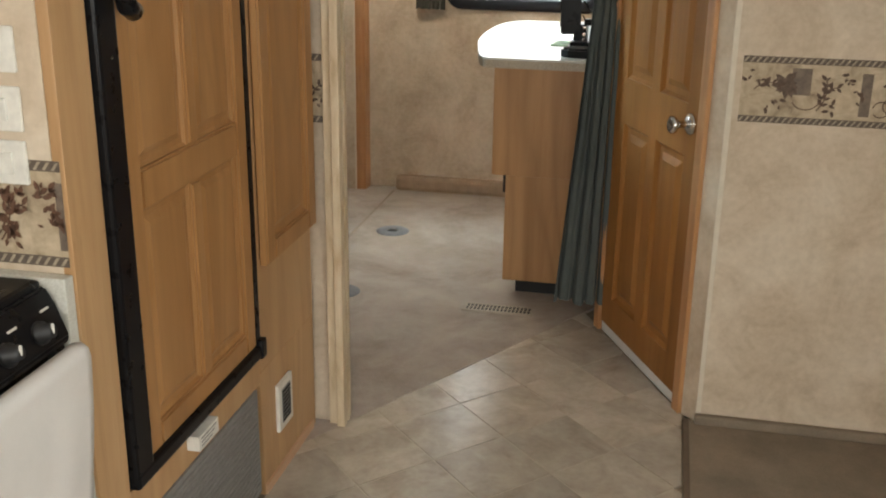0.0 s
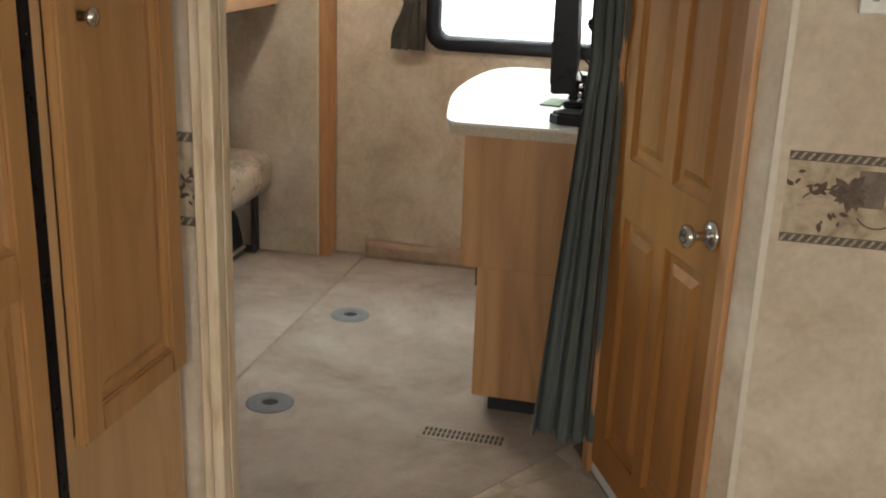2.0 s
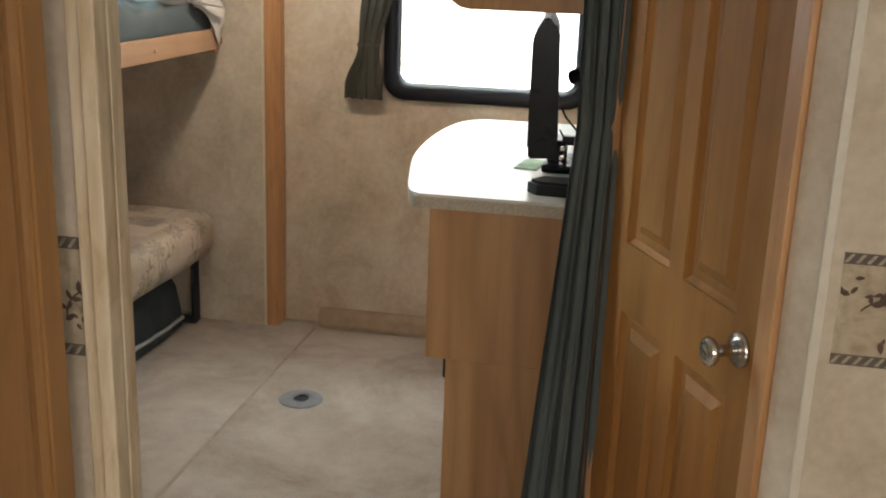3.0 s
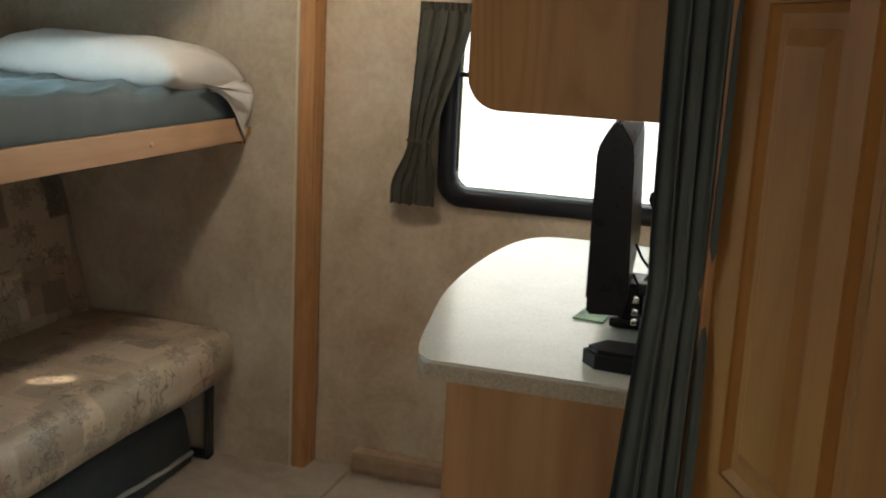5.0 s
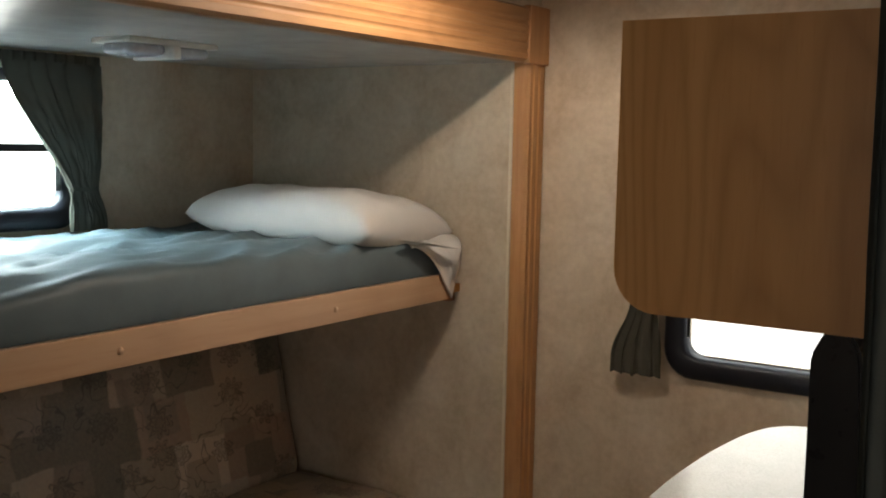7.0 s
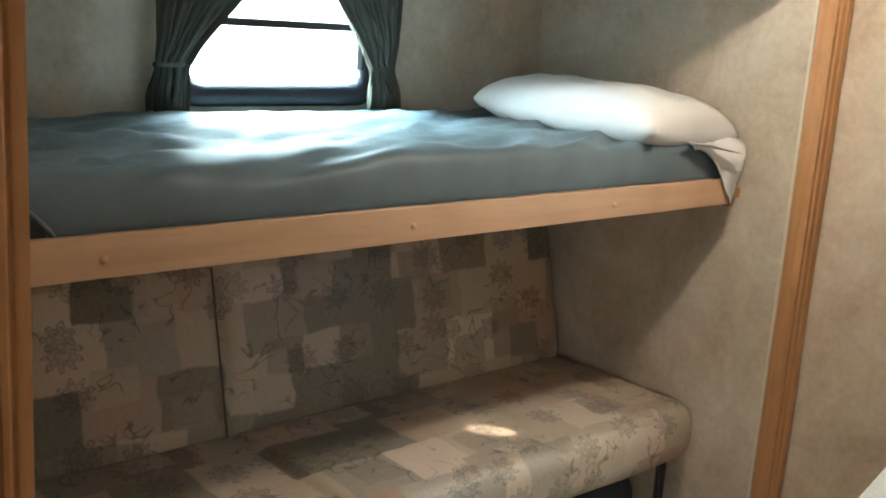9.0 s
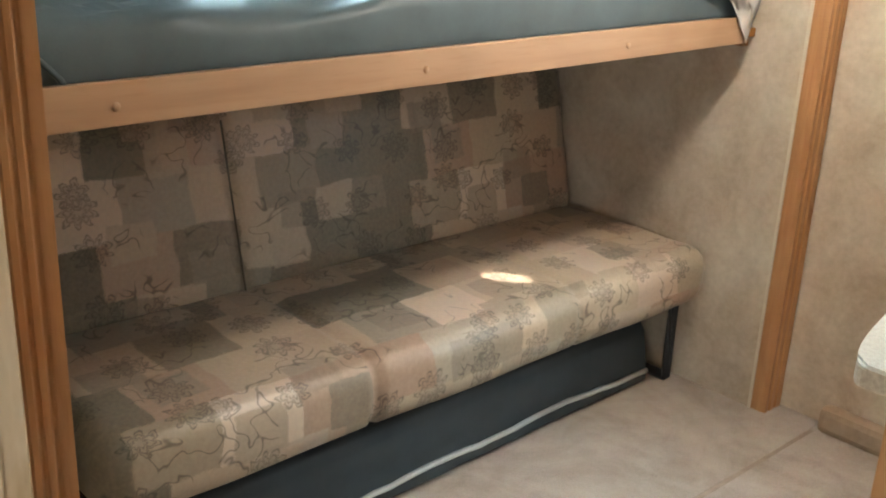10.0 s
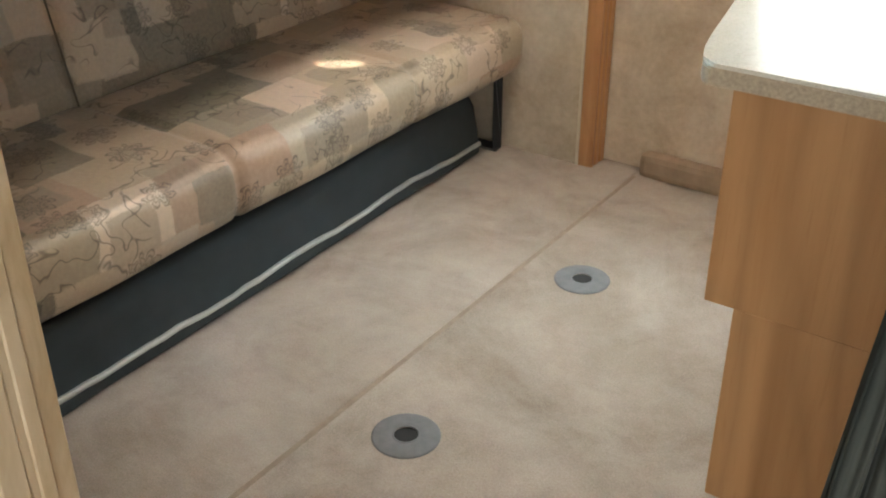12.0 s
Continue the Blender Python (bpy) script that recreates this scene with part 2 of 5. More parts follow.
def patchwork():
    """Upholstery print: taupe, sage, tan and cream blocks with sketchy dark flowers."""
    w = Mat("patchwork_upholstery", 0.40, spec=0.42)
    at = w.coords()
    sep = w.t.nodes.new("ShaderNodeSeparateXYZ")
    w.link(at, sep.inputs[0])
    add = w.t.nodes.new("ShaderNodeMath")
    add.operation = 'SUBTRACT'
    w.link(sep.outputs[2], add.inputs[0])
    w.link(sep.outputs[0], add.inputs[1])
    com = w.t.nodes.new("ShaderNodeCombineXYZ")
    w.link(sep.outputs[1], com.inputs[0])
    w.link(add.outputs[0], com.inputs[1])
    flat = com.outputs[0]
    warp = w.n("ShaderNodeTexNoise", Scale=8.0, Detail=1.5)
    w.link(flat, warp.inputs["Vector"])
    wob = w.t.nodes.new("ShaderNodeVectorMath")
    wob.operation = 'MULTIPLY_ADD'
    w.link(warp.outputs["Color"], wob.inputs[0])
    wob.inputs[1].default_value = (0.045, 0.045, 0)
    w.link(flat, wob.inputs[2])
    # the print bleeds at its edges
    fuzz = w.n("ShaderNodeTexNoise", Scale=620.0, Detail=1.0)
    w.link(flat, fuzz.inputs["Vector"])
    bleed = w.t.nodes.new("ShaderNodeVectorMath")
    bleed.operation = 'MULTIPLY_ADD'
    w.link(fuzz.outputs["Color"], bleed.inputs[0])
    bleed.inputs[1].default_value = (0.022, 0.022, 0)
    w.link(wob.outputs[0], bleed.inputs[2])

    def blocks(bw, bh, off):
        br = w.t.nodes.new("ShaderNodeTexBrick")
        br.offset, br.squash = 0.37, 1.0
        for k, v in (("Scale", 1.0), ("Mortar Size", 0.0), ("Brick Width", bw), ("Row Height", bh)):
            br.inputs[k].default_value = v
        br.inputs["Color1"].default_value = (0, 0, 0, 1)
        br.inputs["Color2"].default_value = (1, 1, 1, 1)
        mp = w.t.nodes.new("ShaderNodeMapping")
        mp.inputs["Location"].default_value = off
        w.link(bleed.outputs[0], mp.inputs[0])
        w.link(mp.outputs[0], br.inputs["Vector"])
        return br.outputs["Color"]

    base = w.ramp(blocks(0.20, 0.185, (0.27, 0.03, 0)), (0.0, (0.13, 0.120, 0.098)), (0.20, (0.57, 0.50, 0.40)), (0.45, (0.42, 0.305, 0.245)),
                  (0.60, (0.80, 0.715, 0.63)), (0.82, (0.18, 0.175, 0.145)))
    over = blocks(0.125, 0.12, (0.44, 0.09, 0))
    mask = w.ramp(over, (0.70, (0, 0, 0)), (0.76, (0.8, 0.8, 0.8)))
    tone = w.ramp(over, (0.72, (0.14, 0.13, 0.115)), (0.86, (0.58, 0.50, 0.41)), (1.0, (0.17, 0.16, 0.14)))
    c = w.mix(mask, base, tone)
    grain = w.noise(at, 90, 4, 0.6)
    c = w.mix(0.16, c, w.ramp(grain, (0.3, (0.17, 0.14, 0.11)), (0.68, (0.58, 0.50, 0.39))))

    def calc(how, a, b=None):
        k = w.t.nodes.new("ShaderNodeMath")
        k.operation = how
        for sock, v in zip(k.inputs, (a, b)):
            if isinstance(v, (int, float)):
                sock.default_value = v
            elif v is not None:
                w.link(v, sock)
        return k.outputs[0]

    def blossoms(scale, petals, radius, turn):
        """Pen-drawn rosettes: two lobed rings about scattered centres."""
        mp = w.t.nodes.new("ShaderNodeMapping")
        mp.inputs["Location"].default_value = (turn, 0.4 * turn, 0)
        shake = w.n("ShaderNodeTexNoise", Scale=42.0, Detail=2.0)
        w.link(flat, shake.inputs["Vector"])
        sk = w.t.nodes.new("ShaderNodeVectorMath")
        sk.operation = 'MULTIPLY_ADD'
        w.link(shake.outputs["Color"], sk.inputs[0])
        sk.inputs[1].default_value = (0.026, 0.026, 0)
        w.link(flat, sk.inputs[2])
        w.link(sk.outputs[0], mp.inputs[0])
        vor = w.t.nodes.new("ShaderNodeTexVoronoi")
        vor.voronoi_dimensions = '2D'
        vor.inputs["Scale"].default_value = scale
        vor.inputs["Randomness"].default_value = 0.6
        w.link(mp.outputs[0], vor.inputs["Vector"])
        off = w.t.nodes.new("ShaderNodeVectorMath")
        off.operation = 'SUBTRACT'
        w.link(mp.outputs[0], off.inputs[0])
        w.link(vor.outputs["Position"], off.inputs[1])
        xyz = w.t.nodes.new("ShaderNodeSeparateXYZ")
        w.link(off.outputs[0], xyz.inputs[0])
        r = calc('SQRT', calc('ADD', calc('MULTIPLY', xyz.outputs[0], xyz.outputs[0]), calc('MULTIPLY', xyz.outputs[1], xyz.outputs[1])))
        ang = calc('ARCTAN2', xyz.outputs[1], xyz.outputs[0])
        lobe = calc('ABSOLUTE', calc('SINE', calc('MULTIPLY', ang, petals / 2)))
        edge = calc('MULTIPLY_ADD', lobe, radius * 0.5)
        edge.node.inputs[2].default_value = radius * 0.5
        ink = None
        for size in (1.0, 0.72, 0.38):
            gap = calc('ABSOLUTE', calc('SUBTRACT', r, calc('MULTIPLY', edge, size)))
            line = w.ramp(calc('MULTIPLY', gap, 100.0), (0.06, (1, 1, 1)), (0.50, (0, 0, 0)))
            ink = line if ink is None else w.mix(1.0, ink, line, 'LIGHTEN')
        spoke = w.ramp(calc('MULTIPLY', lobe, 1.0), (0.0, (0.7, 0.7, 0.7)), (0.22, (0, 0, 0)))
        inner = w.ramp(calc('DIVIDE', r, edge), (0.9, (1, 1, 1)), (1.0, (0, 0, 0)))
        ink = w.mix(1.0, ink, w.mix(1.0, spoke, inner, 'MULTIPLY'), 'LIGHTEN')
        tint = w.mix(1.0, inner, (0.25, 0.25, 0.25), 'MULTIPLY')
        ink = w.mix(1.0, ink, tint, 'LIGHTEN')
        chosen = w.t.nodes.new("ShaderNodeSeparateColor")
        w.link(vor.outputs["Color"], chosen.inputs[0])
        return w.mix(1.0, ink, w.ramp(chosen.outputs[0], (0.42, (0, 0, 0)), (0.44, (1, 1, 1))), 'MULTIPLY')

    # stems: a few looping pen lines between the rosettes
    lines = w.n("ShaderNodeTexNoise", Scale=15.0, Detail=0.5, Distortion=0.8)
    w.link(flat, lines.inputs["Vector"])
    thin = w.ramp(lines.outputs["Fac"], (0.470, (0, 0, 0)), (0.495, (1, 1, 1)), (0.505, (1, 1, 1)), (0.530, (0, 0, 0)))
    patch = w.n("ShaderNodeTexNoise", Scale=6.0, Detail=0.0)
    w.link(flat, patch.inputs["Vector"])
    stems = w.mix(1.0, thin, w.ramp(patch.outputs["Fac"], (0.54, (0, 0, 0)), (0.58, (1, 1, 1))), 'MULTIPLY')
    ink = w.mix(1.0, blossoms(6.0, 9, 0.052, 0.13), blossoms(4.8, 7, 0.044, 0.71), 'LIGHTEN')
    ink = w.mix(1.0, ink, stems, 'LIGHTEN')
    inkf = w.mix(1.0, ink, (0.60, 0.60, 0.60), 'MULTIPLY')
    c = w.mix(1.0, c, (0.96, 0.915, 0.86), 'MULTIPLY')
    w.colour(w.mix(inkf, c, (0.045, 0.04, 0.036)))
    w.bump(w.noise(at, 320, 2, 0.6), 0.2, 0.001)
    return w.m


fabric = patchwork()


def border_paper():
    w = Mat("border_paper_ground", 0.7, spec=0.3)
    at = w.coords()
    big = w.noise(at, 14, 4, 0.65, 0.8)
    small = w.noise(at, 60, 4, 0.6)
    c = w.ramp(big, (0.32, (0.19, 0.14, 0.09)), (0.46, (0.42, 0.33, 0.22)), (0.68, (0.60, 0.49, 0.35)))
    w.colour(w.mix(0.25, c, w.ramp(small, (0.3, (0.25, 0.19, 0.13)), (0.7, (0.62, 0.52, 0.38)))))
    return w.m


border_ground = border_paper()
border_dark = plain("border_dark_print", (0.095, 0.058, 0.038), 0.7, vary=0.35, scale=60)
border_brown = plain("border_russet_print", (0.115, 0.056, 0.032), 0.7, vary=0.4, scale=70)
border_leaf = plain("border_leaf_print", (0.115, 0.078, 0.054), 0.7, vary=0.45, scale=90)
border_square = plain("border_taupe_print", (0.165, 0.125, 0.095), 0.7, vary=0.3, scale=50)
border_strand = plain("border_rope_light_print", (0.34, 0.28, 0.205), 0.7, vary=0.3, scale=80)
border_rope = plain("border_rope_print", (0.115, 0.088, 0.066), 0.7, vary=0.25, scale=80)


def glass_mat():
    w = Mat("window_glass", 0.03)
    w.b.inputs["Transmission Weight"].default_value = 1.0
    w.b.inputs["IOR"].default_value = 1.45
    w.colour((0.98, 0.99, 0.98))
    return w.m


glass = glass_mat()


def mirror_mat():
    w = Mat("mirror_silver", 0.02, 1.0)
    w.colour((0.88, 0.9, 0.9))
    return w.m


mirror_m = mirror_mat()


def daylight_mat(strength=5.0):
    """Overexposed daylight with faint shapes of a yard beyond the panes."""
    w = Mat("outdoor_daylight", 1.0)
    at = w.coords((0.6, 0.6, 2.2))
    k = w.noise(at, 0.9, 3, 0.5)
    c = w.ramp(k, (0.36, (0.72, 0.80, 0.78)), (0.5, (1, 1, 1)))
    w.colour((0.5, 0.5, 0.5))
    w.link(c, w.b.inputs["Emission Color"])
    w.b.inputs["Emission Strength"].default_value = strength
    return w.m


daylight_m = daylight_mat()
bright_daylight_m = daylight_mat(10.0)

# ---- mesh helpers ----


def obj(name, bm, mat, parent=None, label="", smooth=False):
    me = bpy.data.meshes.new(name)
    bm.normal_update()
    bm.to_mesh(me)
    bm.free()
    if mat:
        me.materials.append(mat)
    if smooth:
        for p in me.polygons:
            p.use_smooth = True
    o = new(name, me)
    if parent is not None:
        o.parent = parent
    if label:
        o["label"] = label
    return o


def part(name, bm, mat, parent, label="", smooth=False):
    return obj(name, bm, mat, parent, label, smooth)


def thing(name, label, category, group="", kind=""):
    return tagged(new(name), label, category, group, kind)


def block(x0, x1, y0, y1, z0, z1, bevel=0.0, seg=2):
    bm = bmesh.new()
    bmesh.ops.create_cube(bm, size=1)
    for v in bm.verts:
        v.co = ((x0 + x1) / 2 + v.co.x * (x1 - x0), (y0 + y1) / 2 + v.co.y * (y1 - y0), (z0 + z1) / 2 + v.co.z * (z1 - z0))
    if bevel:
        bmesh.ops.bevel(bm, geom=bm.edges[:], offset=bevel, segments=seg, profile=0.6, affect='EDGES', clamp_overlap=True)
    return bm


def add_block(bm, x0, x1, y0, y1, z0, z1):
    vs = [bm.verts.new((x, y, z)) for x in (x0, x1) for y in (y0, y1) for z in (z0, z1)]
    for f in ((0, 1, 3, 2), (4, 6, 7, 5), (0, 4, 5, 1), (2, 3, 7, 6), (0, 2, 6, 4), (1, 5, 7, 3)):
        bm.faces.new([vs[i] for i in f])
    return bm


def prism(outline, z0, z1, bevel=0.0):
    """An upright prism over a plan outline, anticlockwise."""
    bm = bmesh.new()
    lo = [bm.verts.new((x, y, z0)) for x, y in outline]
    hi = [bm.verts.new((x, y, z1)) for x, y in outline]
    n = len(outline)
    bm.faces.new(lo[::-1])
    top = bm.faces.new(hi)
    for i in range(n):
        bm.faces.new((lo[i], lo[(i + 1) % n], hi[(i + 1) % n], hi[i]))
    if bevel:
        bmesh.ops.bevel(bm, geom=list(top.edges), offset=bevel, segments=2, affect='EDGES')
    return bm


def lathe(profile, n=24, at=(0, 0, 0), turn=None, caps=True):
    """A body of revolution about z from (radius, height) pairs."""
    bm = bmesh.new()
    rings = []
    for r, z in profile:
        rings.append([bm.verts.new((r * math.cos(2 * math.pi * i / n), r * math.sin(2 * math.pi * i / n), z)) for i in range(n)])
    for a, b in zip(rings, rings[1:]):
        for i in range(n):
            bm.faces.new((a[i], a[(i + 1) % n], b[(i + 1) % n], b[i]))
    if caps and profile[0][0] > 1e-5:
        bm.faces.new(rings[0][::-1])
    if caps and profile[-1][0] > 1e-5:
        bm.faces.new(rings[-1])
    bmesh.ops.remove_doubles(bm, verts=bm.verts, dist=1e-6)
    m = Matrix.Translation(at) @ (turn.to_4x4() if turn else Matrix.Identity(4))
    bmesh.ops.transform(bm, matrix=m, verts=bm.verts)
    return bm


def tube(points, radius, n=8):
    """A round bar along a list of places."""
    bm = bmesh.new()
    pts = [Vector(p) for p in points]
    rings = []
    for i, p in enumerate(pts):
        d = (pts[min(i + 1, len(pts) - 1)] - pts[max(i - 1, 0)]).normalized()
        q = d.to_track_quat('Z', 'Y')
        rings.append([bm.verts.new(p + q @ Vector((radius * math.cos(2 * math.pi * k / n), radius * math.sin(2 * math.pi * k / n), 0))) for k in range(n)])
    for a, b in zip(rings, rings[1:]):
        for k in range(n):
            bm.faces.new((a[k], a[(k + 1) % n], b[(k + 1) % n], b[k]))
    bm.faces.new(rings[0][::-1])
    bm.faces.new(rings[-1])
    return bm


def sheet(nu, nv, place, thick=0.0):
    """A grid sheet from place(u, v); with thick it gets a second side."""
    bm = bmesh.new()
    g = [[bm.verts.new(place(i / nu, j / nv)) for j in range(nv + 1)] for i in range(nu + 1)]
    for i in range(nu):
        for j in range(nv):
            bm.faces.new((g[i][j], g[i + 1][j], g[i + 1][j + 1], g[i][j + 1]))
    if thick:
        bmesh.ops.recalc_face_normals(bm, faces=bm.faces)
        bmesh.ops.solidify(bm, geom=bm.faces[:], thickness=thick)
    return bm


def smoothstep(a, b, x):
    t = max(0.0, min(1.0, (x - a) / (b - a)))
    return t * t * (3 - 2 * t)


def wall_with_hole(axis, at0, at1, a0, a1, z0, z1, hole):
    """A wall slab with a rectangular opening; axis is the direction it is thin in."""
    bm = bmesh.new()
    ha0, ha1, hz0, hz1 = hole
    for (p, q, r, s) in ((a0, ha0, z0, z1), (ha1, a1, z0, z1), (ha0, ha1, z0, hz0), (ha0, ha1, hz1, z1)):
        if axis == "y":
            add_block(bm, p, q, at0, at1, r, s)
        else:
            add_block(bm, at0, at1, p, q, r, s)
    return bm


def structure(ob, label=""):
    return tagged(ob, label, "", "", "structure")


# ---- plan ----
REAR = 6.055        # inner face of the rear wall
CEIL = 2.135
LEFT = -0.905       # left wall of the bunk room
SL_END = 5.955      # far end wall of the slide-out
SL_NEAR = 3.755     # near end wall of the slide-out
SL_BACK = -1.98
SL_TOP = 1.855
FRIDGE_X = -0.30    # face of the refrigerator cabinet
PART_Y = 3.40       # face of the partition
WALL_R = 3.655      # wall with the border beside the bathroom door
DOOR_A = Vector((0.498, 4.322, 0))
DOOR_B = Vector((0.770, 3.746, 0))
DESK_TOP = 0.96
DOME = Vector((-0.56, 5.20))    # ceiling light of the bunk room
RW = (-0.415, 0.275, 1.04, 1.56)     # rear window opening
BW = (4.580, 5.172, 1.415, 1.765)     # bunk window opening

# ---- large structure ----
bm = bmesh.new()
add_block(bm, -2.2, 2.3, -2.1, 6.2, -0.12, -0.008)
structure(obj("floor", bm, plain("subfloor", (0.25, 0.2, 0.15), 0.9)))

# carpet: bunk room behind the slanted edge, and the living side
E0, E1 = Vector((-0.201, 3.414)), Vector((0.408, 4.441))
slope = (E1.y - E0.y) / (E1.x - E0.x)


def edge_y(x):
    return E0.y + (x - E0.x) * slope


carpet = structure(obj("carpet_floor", prism([(LEFT + 0.16, edge_y(-0.34)), (-0.34, edge_y(-0.34)), (0.50, edge_y(0.50)), (0.85, 4.60), (0.85, REAR), (LEFT + 0.16, REAR)], -0.008, 0.003), carpet_m),
                   "beige cut-pile carpet on the bunk room floor")
structure(obj("slide_floor", block(SL_BACK, LEFT + 0.163, SL_NEAR - 0.12, REAR - 0.001, -0.008, 0.0065, 0.003), carpet_m), "beige carpet on the slide-out floor")
structure(obj("carpet_seam", block(LEFT + 0.1632, LEFT + 0.176, SL_NEAR - 0.1, REAR - 0.07, 0.0, 0.0046, 0.001), plain("seam_brown", (0.305, 0.25, 0.20), 0.95, spec=0.1)), "seam where two carpets meet")
structure(obj("living_carpet", block(0.795, 2.25, -2.05, WALL_R, -0.008, 0.006, 0.003), living_m), "brown-beige living room carpet")
structure(obj("carpet_binding", block(0.797, 0.815, -2.0, WALL_R - 0.004, 0.0, 0.011, 0.004), plain("dark_binding", (0.12, 0.085, 0.055), 0.8)), "dark binding strip at carpet edge")
structure(obj("carpet_cove", block(0.83, 1.46, WALL_R - 0.028, WALL_R - 0.002, 0.004, 0.035, 0.008), living_m), "carpet strip turned up at the wall")

structure(obj("wall_rear", wall_with_hole("y", REAR, REAR + 0.05, -2.1, 0.95, -0.01, CEIL + 0.02, RW), wallpaper), "beige mottled wallpaper wall with window opening")
structure(obj("ceiling", block(-2.1, 2.3, -2.1, REAR + 0.05, CEIL, CEIL + 0.04), ceiling_white), "white panel ceiling")
structure(obj("slide_ceiling", block(SL_BACK, LEFT - 0.012, SL_NEAR, SL_END, SL_TOP, SL_TOP + 0.03), ceiling_white), "white glossy slide-out ceiling")
structure(obj("wall_slide_end", block(SL_BACK, -0.9365, SL_END, SL_END + 0.04, 0.0, SL_TOP + 0.02), slide_paper), "beige wallpaper end wall of the slide-out")
# cream strip paints the light caught on the end wall's edge
structure(obj("corner_bead", block(-0.945, -0.935, SL_END - 0.005, SL_END + 0.006, 0.004, SL_TOP - 0.004, 0.002), cream_trim), "pale strip painted as the lit edge of the slide-out wall")
structure(obj("wall_slide_near", block(SL_BACK, -0.925, SL_NEAR - 0.04, SL_NEAR, 0.0, SL_TOP + 0.02), slide_paper))
structure(obj("wall_slide_back", wall_with_hole("x", SL_BACK - 0.05, SL_BACK, SL_NEAR - 0.05, SL_END + 0.05, 0.0, SL_TOP + 0.03, BW), slide_paper), "beige wallpaper back wall with bunk window opening")
# left wall of the bunk room: above the opening, and the short piece near the partition
structure(obj("wall_left_head", block(LEFT - 0.02, LEFT, SL_NEAR - 0.1, REAR, SL_TOP + 0.02, CEIL), wallpaper))
structure(obj("wall_left_near", block(LEFT - 0.02, LEFT, PART_Y + 0.051, SL_NEAR - 0.045, 0.0, CEIL), wallpaper))
# partition beside the refrigerator cabinet
structure(obj("wall_partition", block(LEFT - 0.02, -0.245, PART_Y, PART_Y + 0.05, 0.0, CEIL), wallpaper), "beige wallpaper partition beside the cabinet")
# bathroom corner
structure(obj("wall_right", block(0.8362, 1.47, WALL_R, WALL_R + 0.04, 0.0, CEIL), wallpaper), "beige mottled wallpaper wall with leaf border")
ub = (DOOR_A - DOOR_B).normalized()
nb = Vector((-ub.y, ub.x, 0))
if nb.x > 0:
    nb = -nb


def on_door(s, d, z):
    """A place s along the door from its knob edge, d out of its face, z up."""
    p = DOOR_B + ub * s + nb * d
    return Vector((p.x, p.y, z))


DL = (DOOR_A - DOOR_B).length


def door_block(s0, s1, d0, d1, z0, z1, bevel=0.0):
    bm = block(s0, s1, d0, d1, z0, z1, bevel)
    for v in bm.verts:
        v.co = on_door(*v.co)
    bmesh.ops.recalc_face_normals(bm, faces=bm.faces)
    return bm


structure(obj("wall_return", prism([(0.792, 3.700), (0.836, WALL_R + 0.001), (0.836, WALL_R + 0.04), (0.83, 3.76)], 0.0, CEIL), wallpaper), "wallpaper return beside the bathroom door")
structure(obj("wall_over_door", door_block(-0.02, DL + 0.03, -0.05, -0.006, 1.93, CEIL), wallpaper))
structure(obj("corner_trim", block(0.833, 0.848, WALL_R - 0.004, WALL_R + 0.008, 0.0, CEIL, 0.002), cream_trim), "pale corner bead")
structure(obj("wall_bath_side", block(0.85, 0.89, 4.60, REAR, 0.0, CEIL), wallpaper))
structure(obj("wall_bath_front", prism([(0.535, 4.385), (0.55, 4.36), (0.89, 4.60), (0.85, 4.64)], 0.0, CEIL), wallpaper))
structure(obj("wall_bath_dark", block(0.92, 1.5, 3.9, 4.5, 0.0, CEIL), wallpaper))
# living side and front, behind the camera, with assumed openings for fill light
structure(obj("wall_living_right", wall_with_hole("x", 2.2, 2.25, -2.1, 3.7, 0.0, CEIL, (-1.6, 1.95, 1.0, 1.9)), wallpaper))
structure(obj("wall_living_far", block(1.47, 2.25, WALL_R + 0.02, WALL_R + 0.06, 0.0, CEIL), wallpaper))
structure(obj("wall_front", wall_with_hole("y", -2.1, -2.05, -1.1, 2.25, 0.0, CEIL, (-0.5, 1.1, 1.05, 1.95)), wallpaper))
structure(obj("wall_kitchen", block(-1.1, -1.06, -2.1, PART_Y, 0.0, CEIL), wallpaper))
structure(obj("backdrop_rear", block(-2.6, 2.4, 7.6, 7.62, -0.3, 3.2), daylight_m), "glowing panel for overexposed daylight outside")
structure(obj("backdrop_left", block(-3.62, -3.6, 3.0, 7.0, 0.2, 3.4), bright_daylight_m), "glowing panel for overexposed daylight outside")
# unseen glowing panels added behind the two assumed openings
structure(obj("backdrop_right", block(3.0, 3.02, -1.5, 3.5, 0.2, 3.2), daylight_m), "glowing panel for overexposed daylight outside")
structure(obj("backdrop_front", block(-2, 2.5, -3.02, -3.0, 0.2, 3.2), daylight_m), "glowing panel for overexposed daylight outside")

# ---- trim ----


